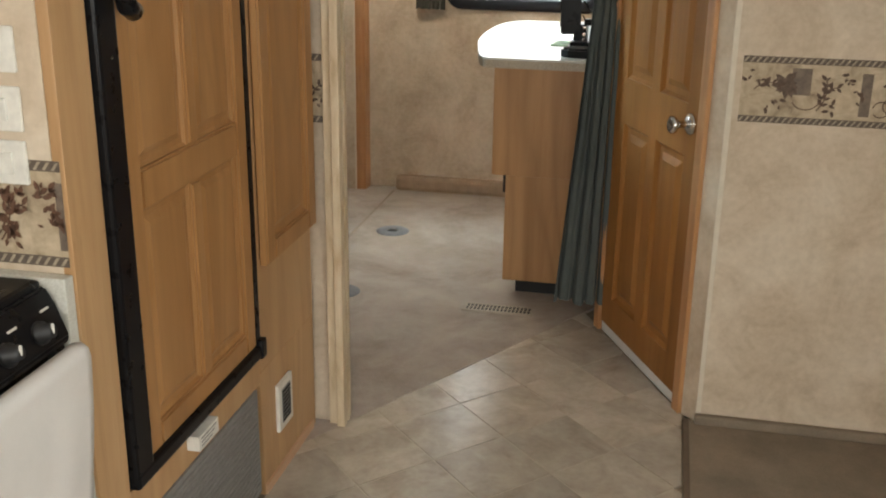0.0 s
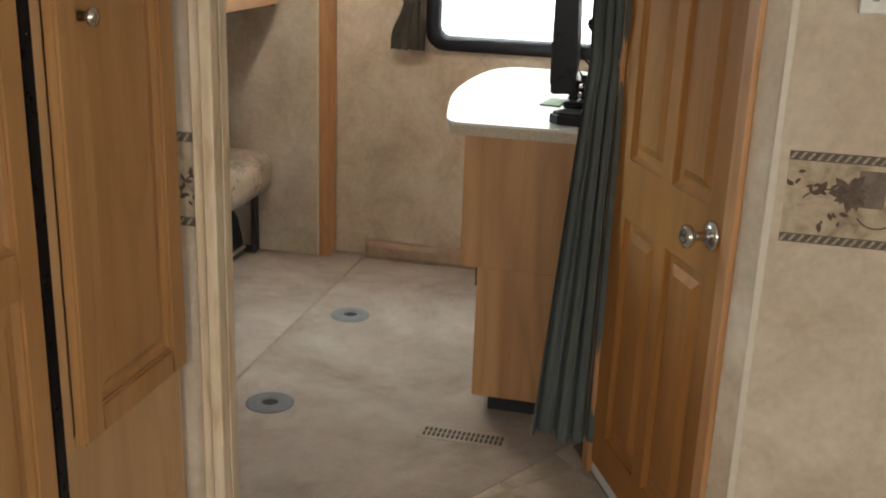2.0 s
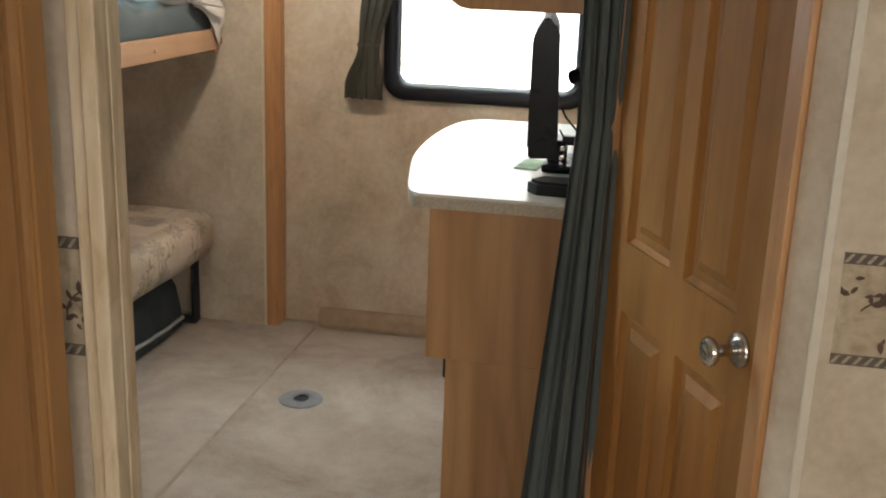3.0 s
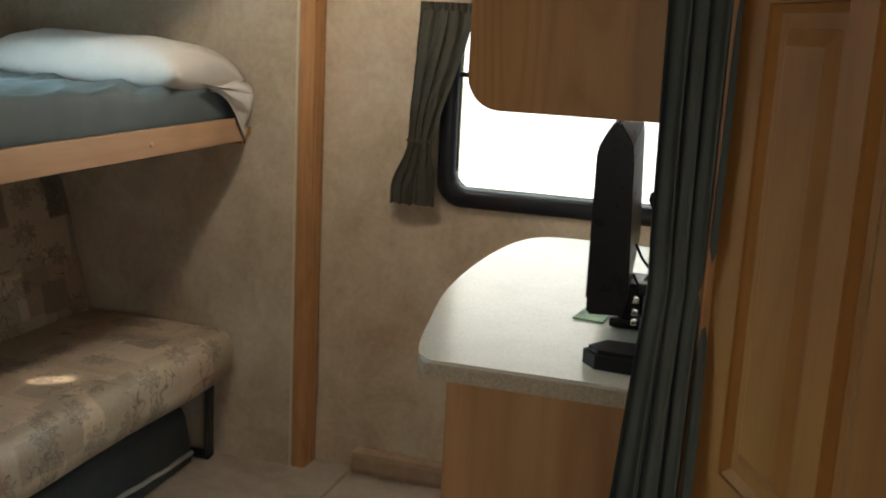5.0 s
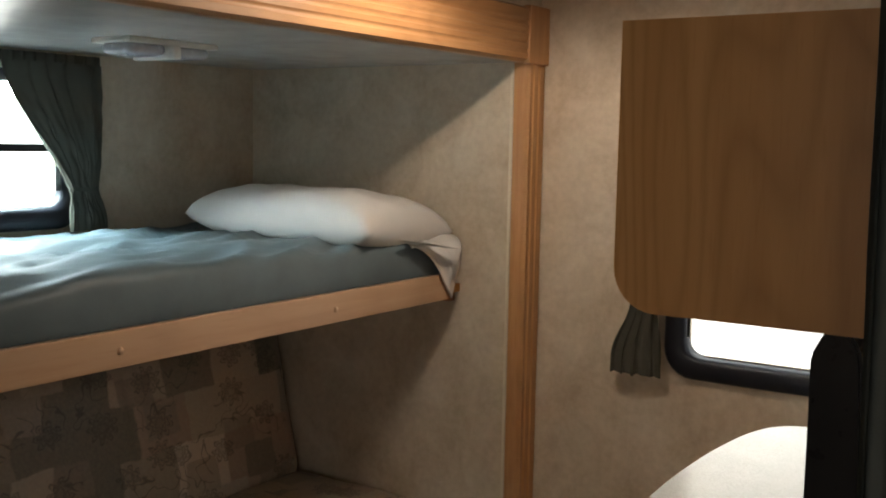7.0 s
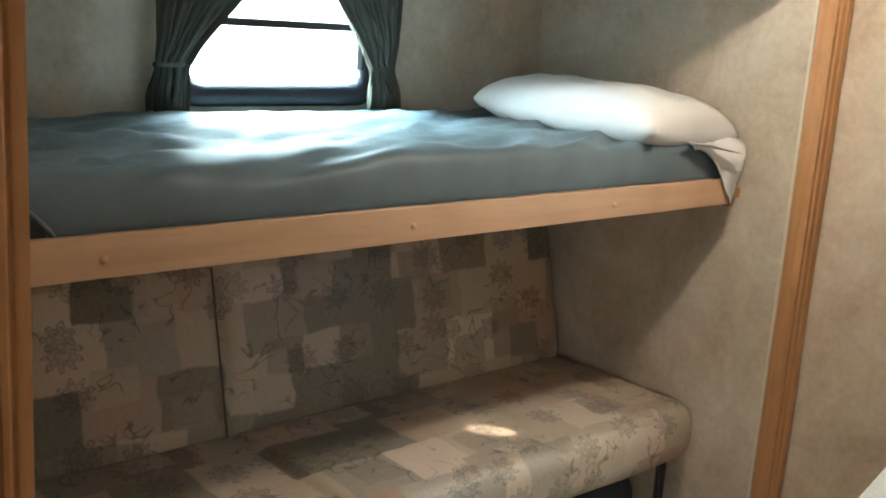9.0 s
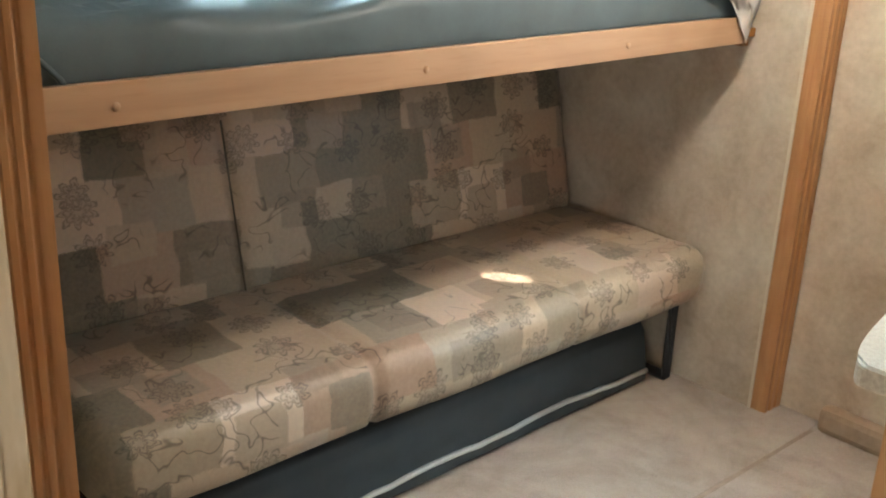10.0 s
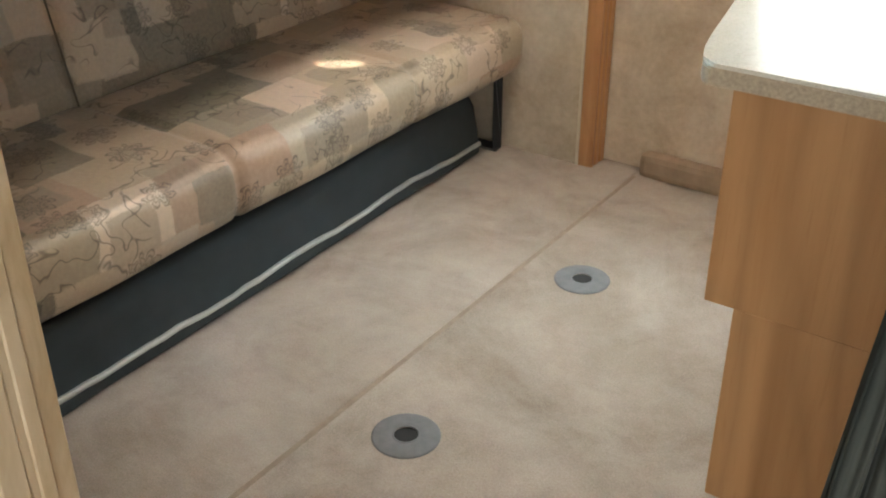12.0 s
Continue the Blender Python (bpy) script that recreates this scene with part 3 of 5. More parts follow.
def fluted(length_axis, a0, a1, w0, w1, face, depth, mat, name, label, flutes=3):
    """A fluted casing board whose face looks to +x. length_axis 'z' or 'y'."""
    bm = bmesh.new()
    prof = [(w0, 0.0)]
    n = 40
    for i in range(n + 1):
        u = i / n
        d = depth
        edge = min(u, 1 - u)
        d *= smoothstep(0, 0.05, edge) * 0.35 + 0.65
        if 0.16 < u < 0.84:
            d -= 0.0042 * max(0.0, math.sin((u - 0.16) / 0.68 * math.pi * flutes * 2)) ** 0.7
        prof.append((w0 + (w1 - w0) * u, d))
    prof.append((w1, 0.0))
    rows = []
    for a in (a0, a1):
        rows.append([bm.verts.new((face - depth + d, w, a) if length_axis == "z" else (face - depth + d, a, w)) for w, d in prof])
    for i in range(len(prof) - 1):
        bm.faces.new((rows[0][i], rows[0][i + 1], rows[1][i + 1], rows[1][i]))
    bm.faces.new(rows[0])
    bm.faces.new(rows[1][::-1])
    bm.faces.new((rows[0][0], rows[1][0], rows[1][-1], rows[0][-1]))
    bmesh.ops.recalc_face_normals(bm, faces=bm.faces)
    return structure(obj(name, bm, mat), label)


fluted("z", 0.0, SL_TOP, SL_END, REAR - 0.004, -0.884, 0.052, oak, "slide_trim_far", "fluted oak casing at the slide-out edge", 2)
fluted("z", 0.0, SL_TOP, SL_NEAR - 0.10, SL_NEAR, -0.884, 0.04, oak, "slide_trim_near", "fluted oak casing at the slide-out edge", 3)
fluted("y", SL_NEAR - 0.11, REAR - 0.002, SL_TOP, 2.012, -0.880, 0.042, oak_y, "slide_header", "fluted oak header over the slide-out", 4)
structure(obj("header_block", block(-0.90, -0.874, SL_END - 0.02, REAR - 0.003, SL_TOP - 0.004, 2.016, 0.003), oak), "plain oak corner block on the header")
structure(obj("crown_rear", block(LEFT, 0.85, REAR - 0.016, REAR - 0.001, CEIL - 0.028, CEIL - 0.001, 0.004), oak_x), "thin oak crown strip")
structure(obj("crown_left", block(LEFT + 0.001, LEFT + 0.016, SL_NEAR - 0.3, REAR - 0.016, CEIL - 0.028, CEIL - 0.001, 0.004), oak_y), "thin oak crown strip")
structure(obj("living_slide_trim", block(1.455, 1.58, WALL_R - 0.05, WALL_R - 0.002, 0.0, CEIL, 0.004), oak), "oak casing board at the living slide-out")

# partition end: stepped pale pine casing
bm = bmesh.new()
add_block(bm, -0.256, -0.2305, PART_Y - 0.018, PART_Y - 0.0005, 0.0, CEIL)
add_block(bm, -0.230, -0.2055, PART_Y - 0.030, PART_Y - 0.0005, 0.0, CEIL)
add_block(bm, -0.2445, -0.2085, PART_Y, PART_Y + 0.050, 0.0, CEIL)
add_block(bm, -0.208, -0.2045, PART_Y + 0.008, PART_Y + 0.026, 0.0, CEIL)
bmesh.ops.bevel(bm, geom=bm.edges[:], offset=0.002, segments=1, affect='EDGES')
structure(obj("partition_casing", bm, pine), "pale cream stepped casing at the partition end")

# ---- wallpaper border ----


def leaf_shape(bm, cx, cz, size, ang, put):
    pts = [(0, 0), (0.35, 0.26), (0.75, 0.22), (1.1, 0), (0.7, -0.2), (0.3, -0.24)]
    vs = []
    for a, b in pts:
        x = cx + size * (a * math.cos(ang) - b * math.sin(ang))
        z = cz + size * (a * math.sin(ang) + b * math.cos(ang))
        vs.append(bm.verts.new(put(x, z)))
    bm.faces.new(vs)


def wall_border(name, a0, a1, z0, z1, put, seed, phase=0.0, leafy=0.0, ink=None):
    """A printed paper band. put(a, z, lift) gives the place of a point of the band."""
    rnd = random.Random(seed)
    top = thing(name, "printed paper border with dark leaves and rope edging", "wall border", kind="structure")

    def rect(bm, p, q, r, s, lift):
        bm.faces.new([bm.verts.new(put(x, z, lift)) for x, z in ((p, r), (q, r), (q, s), (p, s))])

    bm = bmesh.new()
    rect(bm, a0, a1, z0, z1, 0.001)
    part("backing", bm, border_ground, top)
    h = z1 - z0
    for nm, lo in (("rope_edge", z0), ("rope_edge", z1 - 0.1 * h)):
        bm = bmesh.new()
        rect(bm, a0, a1, lo, lo + 0.1 * h, 0.0016)
        r = part(nm, bm, border_rope, top)
        bm = bmesh.new()
        a = a0
        while a < a1 - 0.016:
            b = [(a, lo + 0.012 * h), (a + 0.006, lo + 0.012 * h), (a + 0.016, lo + 0.088 * h), (a + 0.010, lo + 0.088 * h)]
            bm.faces.new([bm.verts.new(put(x, z, 0.0022)) for x, z in b])
            a += 0.0165
        part("rope_strand", bm, border_strand, r)
    bm = bmesh.new()
    dk = bmesh.new()
    mp = bmesh.new()
    H = z1 - z0

    count = [0]

    def inside(x, z, lift=0.0025):
        lift += count[0] * 4e-6
        return put(min(max(x, a0 + 0.001), a1 - 0.001), min(max(z, z0 + 0.012), z1 - 0.012), lift)

    def vine(x, z, ang, bend, n, leaves):
        for i in range(n):
            nx, nz = x + 0.009 * math.cos(ang), z + 0.009 * math.sin(ang)
            tx, tz = -math.sin(ang) * 0.0016, math.cos(ang) * 0.0016
            dk.faces.new([dk.verts.new(inside(p, q, 0.0023)) for p, q in ((x - tx, z - tz), (nx - tx, nz - tz), (nx + tx, nz + tz), (x + tx, z + tz))])
            if leaves and i % 2:
                for sd in (-1, 1):
                    count[0] += 6
                    leaf_shape(dk, nx, nz, rnd.uniform(0.012, 0.021), ang + sd * rnd.uniform(0.5, 1.1), inside)
            x, z = nx, nz
            ang += bend
    start = a0 - phase
    while start < a1:
        def seen(a):
            return a0 < start + a < a1
        for a, b, lo2, hi2 in ((0.118, 0.170, 0.44, 0.84), (0.300, 0.328, 0.16, 0.80), (0.388, 0.44, 0.10, 0.55)):
            p, q = max(a0, start + a), min(a1, start + b)
            if q > p:
                rect(bm, p, q, z0 + lo2 * H, z0 + hi2 * H, 0.0017)
        if seen(0.105):
            for i in range(22):
                count[0] += 6
                leaf_shape(mp, start + 0.105, z0 + 0.60 * H, rnd.uniform(0.018, 0.040), i * math.tau / 22 + rnd.uniform(-.2, .2), inside)
        for a, zz, n in ((0.055, 0.62, 5), (0.075, 0.28, 6), (0.01, 0.7, 4), (0.275, 0.70, 7), (0.29, 0.45, 5), (0.36, 0.62, 5), (0.215, 0.3, 4)):
            if seen(a):
                for i in range(n):
                    count[0] += 6
                    leaf_shape(dk, start + a + rnd.uniform(-0.02, 0.02), z0 + (zz + rnd.uniform(-0.09, 0.09)) * H, rnd.uniform(0.011, 0.02), rnd.uniform(0, 6.3), inside)
        for a, zz, ang, bend, n, lv in ((0.125, 0.33, -0.9, 0.22, 9, False), (0.19, 0.22, 0.9, 0.10, 10, True), (0.20, 0.3, 1.7, -0.22, 8, True), (0.335, 0.3, 1.2, -0.42, 13, False), (0.40, 0.35, 1.9, 0.45, 12, False), (0.02, 0.5, 0.8, -0.16, 8, True)):
            if seen(a) and seen(a + 0.03):
                vine(start + a, z0 + zz * H, ang, bend, n, lv)
        start += 0.45
    for i in range(int(leafy * (a1 - a0))):
        count[0] += 6
        x, z = rnd.uniform(a0, a1), z0 + H * rnd.uniform(0.2, 0.8)
        ang = rnd.uniform(0, 6.3)
        for k in range(3):
            leaf_shape(mp, x, z, rnd.uniform(0.012, 0.021), ang + 0.75 * (k - 1), inside)
    part("maple_leaf_print", mp, ink or border_leaf, top)
    part("square_print", bm, border_square, top)
    part("leaf_print", dk, ink or border_dark, top)
    return top


wall_border("wall_border", 0.866, 1.452, 0.945, 1.128, lambda a, z, d: Vector((a, WALL_R - d, z)), 4, -0.014)
wall_border("wall_border", -0.30, -0.2525, 0.928, 1.118, lambda a, z, d: Vector((a, PART_Y - d, z)), 9, 0.19)

# ---- bathroom door ----
door = thing("bathroom_door", "honey oak six-panel bathroom door, closed, with nickel knob", "door")
zs = [(0.04, 0.15), (0.80, 0.955), (1.60, 1.66), (1.80, 1.92)]
bm = bmesh.new()
mid0, mid1 = DL / 2 - 0.03, DL / 2 + 0.03
sw = 0.085
for s0, s1 in ((0.0, sw), (mid0, mid1), (DL - sw, DL)):
    add_block(bm, s0, s1, -0.032, 0.0, 0.04, 1.92)
for z0, z1 in zs:
    for s0, s1 in ((sw, mid0), (mid1, DL - sw)):
        add_block(bm, s0, s1, -0.032, 0.0, z0, z1)
for v in bm.verts:
    v.co = on_door(*v.co)
bmesh.ops.recalc_face_normals(bm, faces=bm.faces)
part("door_frame", bm, door_oak, door)
for (z0, z1) in ((0.15, 0.80), (0.955, 1.60), (1.66, 1.80)):
    for s0, s1 in ((sw, mid0), (mid1, DL - sw)):
        bm = bmesh.new()
        g = 0.001
        ring = [[(s0 + g, z0 + g, -0.004), (s1 - g, z0 + g, -0.004), (s1 - g, z1 - g, -0.004), (s0 + g, z1 - g, -0.004)]]
        for ins, dep in ((0.012, -0.013), (0.030, -0.013), (0.052, -0.003)):
            ring.append([(s0 + ins, z0 + ins, dep), (s1 - ins, z0 + ins, dep), (s1 - ins, z1 - ins, dep), (s0 + ins, z1 - ins, dep)])
        rv = [[bm.verts.new(on_door(s, d, z)) for s, z, d in r] for r in ring]
        for a, b in zip(rv, rv[1:]):
            for i in range(4):
                bm.faces.new((a[i], a[(i + 1) % 4], b[(i + 1) % 4], b[i]))
        bm.faces.new(rv[-1])
        bmesh.ops.recalc_face_normals(bm, faces=bm.faces)
        part("door_panel", bm, door_oak, door)
turn = nb.to_track_quat('Z', 'Y').to_matrix()
kz = on_door(0.058, 0.0, 0.90)
part("door_rose", lathe([(0.0, 0.0), (0.033, 0.0), (0.033, 0.004), (0.029, 0.009), (0.020, 0.013), (0.013, 0.016)], 28, kz, turn), chrome, door, "round nickel rose", True)
part("door_knob", lathe([(0.012, 0.014), (0.0105, 0.022), (0.0105, 0.040), (0.015, 0.046), (0.024, 0.052), (0.0265, 0.058), (0.025, 0.065), (0.018, 0.069), (0.010, 0.067), (0.0, 0.066)], 28, kz, turn), chrome, door, "flared nickel knob", True)
structure(obj("door_jamb_near", door_block(-0.047, -0.003, -0.05, 0.012, 0.0, 1.95, 0.003), oak), "oak jamb")
structure(obj("door_jamb_far", door_block(DL + 0.003, DL + 0.045, -0.05, 0.012, 0.0, 1.95, 0.003), oak), "oak jamb")
structure(obj("door_head", door_block(-0.047, DL + 0.045, -0.05, 0.012, 1.952, 1.985, 0.003), oak_x), "oak door head")
# white box put in for the bright gap under the door
structure(obj("threshold", door_block(-0.002, DL, -0.05, -0.004, 0.0, 0.036, 0.002), gap_white), "white strip painted as the bright gap under the door")
bm = bmesh.new()
add_block(bm, 0, DL, -0.06, -0.045, 0.036, 1.95)
for v in bm.verts:
    v.co = on_door(*v.co)
bmesh.ops.recalc_face_normals(bm, faces=bm.faces)
structure(obj("door_backing", bm, dark_hole))

# ---- refrigerator cabinet ----
F = FRIDGE_X
cab = thing("refrigerator_cabinet", "honey-coloured plywood enclosure round the refrigerator, standing on the floor", "cabinet")
part("side_panel", block(-1.04, F - 0.021, 2.176, 2.20, 0.0, CEIL - 0.003, 0.002), wallpaper, cab, "wallpapered end panel")
part("stile", block(F - 0.02, F + 0.002, 2.176, 2.285, 0.0, CEIL - 0.003, 0.002), maple, cab)
part("stile", block(F - 0.02, F, 2.962, PART_Y - 0.024, 0.0, 0.36, 0.002), maple, cab)
part("stile", block(F - 0.02, F, 2.962, 2.992, 0.36, CEIL - 0.003, 0.002), maple, cab)
part("stile", block(F - 0.02, F, 3.366, PART_Y - 0.024, 0.36, CEIL - 0.003, 0.002), maple, cab)
part("lower_panel", block(F - 0.02, F - 0.0005, 2.992, 3.366, 0.36, 0.66, 0.001), maple, cab)
part("bottom_rail", block(F - 0.02, F, 2.285, 2.962, 0.33, 0.415, 0.002), maple, cab)
part("pantry_back", block(F - 0.024, F - 0.020, 2.992, 3.366, 0.66, CEIL - 0.003), maple, cab)


def panel_door(name, parent, y0, y1, z0, z1, x, stile, rails, cols, mat, inset=0.010):
    """A cabinet door facing +x with recessed, bevelled panels."""
    d = part(name, block(x, x + 0.004, y0, y1, z0, z1), mat, parent)
    bm = bmesh.new()
    add_block(bm, x + 0.004, x + 0.022, y0, y0 + stile, z0, z1)
    add_block(bm, x + 0.004, x + 0.022, y1 - stile, y1, z0, z1)
    edges = [z0 + stile] + [v for r in rails for v in r] + [z1 - stile]
    add_block(bm, x + 0.004, x + 0.022, y0 + stile, y1 - stile, z0, z0 + stile)
    add_block(bm, x + 0.004, x + 0.022, y0 + stile, y1 - stile, z1 - stile, z1)
    for r0, r1 in rails:
        add_block(bm, x + 0.004, x + 0.022, y0 + stile, y1 - stile, r0, r1)
    cells = [y0 + stile]
    for c in cols:
        cells += [c - stile * 0.4, c + stile * 0.4]
    cells.append(y1 - stile)
    for i in range(0, len(edges), 2):
        for c in cols:
            add_block(bm, x + 0.004, x + 0.021, c - stile * 0.4, c + stile * 0.4, edges[i], edges[i + 1])
    bmesh.ops.bevel(bm, geom=[e for e in bm.edges if all(v.co.x > x + 0.015 for v in e.verts)], offset=0.005, segments=2, affect='EDGES')
    part("door_frame", bm, mat, d)
    for i in range(0, len(edges), 2):
        for j in range(0, len(cells), 2):
            a0, a1, b0, b1 = cells[j], cells[j + 1], edges[i], edges[i + 1]
            bm = bmesh.new()
            rings = []
            for ins, dep in ((0.0005, 0.012), (0.008, 0.007), (0.020, 0.007), (0.034, 0.013)):
                rings.append([bm.verts.new((x + dep, a, b)) for a, b in ((a0 + ins, b0 + ins), (a1 - ins, b0 + ins), (a1 - ins, b1 - ins), (a0 + ins, b1 - ins))])
            for p, q in zip(rings, rings[1:]):
                for k in range(4):
                    bm.faces.new((p[k], p[(k + 1) % 4], q[(k + 1) % 4], q[k]))
            bm.faces.new(rings[-1])
            bmesh.ops.recalc_face_normals(bm, faces=bm.faces)
            part("door_panel", bm, mat, d)
    return d


pd = panel_door("pantry_door", cab, 2.995, 3.368, 0.642, 1.98, F + 0.001, 0.058, [], [], cabinet_oak)
part("door_knob", lathe([(0.009, 0), (0.007, 0.012), (0.015, 0.020), (0.016, 0.027), (0.0, 0.031)], 20, (F + 0.022, 3.062, 1.365), Vector((1, 0, 0)).to_track_quat('Z', 'Y').to_matrix()), chrome, pd, "round nickel knob", True)

fridge = thing("refrigerator", "built-in refrigerator with wood-panelled door and black edge strips", "refrigerator")
part("body", block(-0.95, F - 0.03, 2.292, 2.955, 0.42, 1.95), black_plastic, fridge)
part("hinge_strip", block(F - 0.03, F + 0.018, 2.290, 2.360, 0.425, 1.95, 0.008), black_plastic, fridge, "black handle strip")
part("edge_strip", block(F - 0.03, F + 0.009, 2.927, 2.955, 0.425, 1.95, 0.003), black_plastic, fridge)
part("bottom_strip", block(F - 0.03, F + 0.020, 2.2905, 2.958, 0.418, 0.450, 0.006), black_plastic, fridge)
part("corner_cap", block(F - 0.02, F + 0.024, 2.93, 2.962, 0.414, 0.465, 0.006), black_plastic, fridge)
panel_door("door_face", fridge, 2.361, 2.926, 0.451, 1.46, F - 0.012, 0.055, [(0.955, 1.035)], [2.65], cabinet_oak)
panel_door("door_face", fridge, 2.361, 2.926, 1.465, 1.93, F - 0.012, 0.055, [], [2.65], cabinet_oak)
part("handle", tube([(F + 0.035, 2.31, 1.48), (F + 0.05, 2.315, 1.40), (F + 0.056, 2.33, 1.345), (F + 0.05, 2.36, 1.335)], 0.018, 12), black_plastic, fridge, "black curved handle", True)
sticker = part("sticker", block(F, F + 0.0305, 2.535, 2.635, 0.372, 0.407), white_plastic, cab, "small white label")
bm = bmesh.new()
for i in range(3):
    add_block(bm, F + 0.0305, F + 0.031, 2.545 + 0.0, 2.60 + 0.012 * i, 0.379 + 0.009 * i, 0.383 + 0.009 * i)
part("print_bar", bm, grille_grey, sticker)

grille = thing("floor_grille", "grey louvred metal grille under the refrigerator", "grille")
part("frame", block(F - 0.019, F + 0.004, 2.29, 2.930, 0.03, 0.328, 0.002), grille_grey, grille)
for i in range(19):
    z = 0.046 + i * 0.0145
    sl = part("slat", block(F + 0.003, F + 0.009, 2.305, 2.915, z, z + 0.008, 0.002, 1), grille_grey, grille)
vent = thing("wall_vent", "small white-framed vent with dark louvres", "vent")
part("frame", block(F - 0.001, F + 0.010, 3.06, 3.165, 0.135, 0.275, 0.003), white_plastic, vent)
part("core", block(F + 0.009, F + 0.0115, 3.082, 3.143, 0.155, 0.255), grille_grey, vent)
for i in range(8):
    part("slat", block(F + 0.011, F + 0.0135, 3.084, 3.141, 0.160 + i * 0.012, 0.166 + i * 0.012), dark_hole, vent)
structure(obj("toe_trim", block(F - 0.005, F + 0.006, 2.965, PART_Y - 0.052, 0.0, 0.03, 0.002), maple_y), "thin wood strip along the floor")

# kitchen end: border, switch plates, stove, towel
wall_border("wall_border", -0.62, F - 0.006, 0.922, 1.108, lambda a, z, d: Vector((a, 2.176 - d, z)), 21, 0.0, 90, border_brown)
for z in (1.065, 1.155, 1.252):
    p = thing("switch_plate", "cream plastic switch plate on the wallpaper", "switch plate", "switch plates")
    part("plate", block(-0.45, -0.362, 2.168, 2.1755, z, z + 0.075, 0.003), white_plastic, p)
    part("rocker", block(-0.425, -0.385, 2.163, 2.168, z + 0.018, z + 0.056, 0.002), white_plastic, p)
stove = thing("stove", "black gas stove with knobs and an oven handle", "stove")
part("body", block(-0.90, -0.312, 1.58, 2.145, 0.05, 0.795, 0.006), black_plastic, stove)
part("cooktop", block(-0.90, -0.345, 1.58, 2.145, 0.885, 0.910, 0.010), black_plastic, stove)
bm = bmesh.new()
side = [(-0.60, 0.797), (-0.306, 0.797), (-0.300, 0.812), (-0.322, 0.872), (-0.338, 0.898), (-0.60, 0.884)]
lo = [bm.verts.new((x, 1.58, z)) for x, z in side]
hi = [bm.verts.new((x, 2.145, z)) for x, z in side]
bm.faces.new(lo)
bm.faces.new(hi[::-1])
for i in range(len(side)):
    bm.faces.new((lo[i], lo[(i + 1) % len(side)], hi[(i + 1) % len(side)], hi[i]))
bmesh.ops.recalc_face_normals(bm, faces=bm.faces)
bmesh.ops.bevel(bm, geom=bm.edges[:], offset=0.004, segments=2, affect='EDGES', clamp_overlap=True)
part("control_panel", bm, black_plastic, stove, "sloping black control panel")
panel_turn = Vector((1, 0, 0.37)).to_track_quat('Z', 'Y').to_matrix()
for y in (2.075, 1.985, 1.895, 1.805):
    kn = part("knob", lathe([(0.021, 0), (0.020, 0.008), (0.014, 0.012), (0.013, 0.026), (0.0, 0.027)], 18, (-0.312, y, 0.842), panel_turn), black_steel, stove, "", True)
    part("pointer", block(-0.288, -0.2835, y - 0.0015, y + 0.0015, 0.846, 0.862), white_plastic, kn)
    bm = block(-0.002, 0.0008, -0.012, 0.012, -0.002, 0.002)
    bmesh.ops.transform(bm, matrix=Matrix.Translation((-0.3215, y + 0.034, 0.870)) @ Matrix.Rotation(radians(-20), 4, 'Y'), verts=bm.verts)
    part("mark", bm, white_plastic, stove)
part("oven_handle", tube([(-0.312, 2.10, 0.792), (-0.272, 2.09, 0.795), (-0.266, 1.90, 0.795), (-0.272, 1.66, 0.795), (-0.312, 1.65, 0.792)], 0.009, 10), black_steel, stove)
structure(obj("counter_strip", block(-0.9, -0.303, 2.148, 2.1755, 0.0, 0.91, 0.003), laminate_m), "beige counter end beside the stove")


def towel_at(u, v):
    y = 1.70 + 0.415 * u
    drop = v * 0.56
    over = -0.02 + 0.012 * math.sin(u * 9) + 0.006 * math.sin(u * 23 + v * 4)
    if drop < 0.06:
        a = drop / 0.06 * math.pi * 0.9
        return (-0.267 - 0.019 * math.cos(a), y, 0.799 + 0.017 * math.sin(a))
    f = (drop - 0.06)
    return (-0.250 + over * f * 1.3 - 0.03 * f, y + 0.01 * math.sin(v * 6) - 0.035 * f * (u - 0.3), 0.803 - f)


towel = tagged(obj("dish_towel", sheet(24, 30, towel_at, 0.006), white_sheet, smooth=True), "white cotton towel with grey stripes hung over the oven handle", "towel")
for k in range(3):
    v0 = 0.60 + 0.016 * k

    def stripe_at(u, v, v0=v0):
        x, y, z = towel_at(0.86 + 0.14 * u, v0 + 0.008 * v)
        return (x + 0.0075, y, z)

    part("stripe", sheet(8, 2, stripe_at), grille_grey, towel, "thin grey stripe", True)

# ---- things on the border wall ----
th = thing("thermostat", "white plastic thermostat box with small buttons", "thermostat")
part("case", block(0.948, 1.05, WALL_R - 0.028, WALL_R - 0.001, 1.392, 1.475, 0.005), white_plastic, th)
for i in range(3):
    part("button", block(0.968 + i * 0.026, 0.980 + i * 0.026, WALL_R - 0.031, WALL_R - 0.028, 1.415, 1.423, 0.001), grille_grey, th)
wm = thing("wall_mirror", "frameless rounded wall mirror held by chrome clips", "mirror")
ty = Vector((0, -1, 0)).to_track_quat('Z', 'Y').to_matrix()
part("glass", lathe([(0.0, 0.0), (0.162, 0.0), (0.165, 0.003), (0.160, 0.008), (0.0, 0.009)], 48, (1.215, WALL_R - 0.003, 1.525), ty), mirror_m, wm, "", True)
part("clip", block(1.195, 1.235, WALL_R - 0.03, WALL_R - 0.001, 1.352, 1.372, 0.006), chrome, wm)

# ---- sofa ----


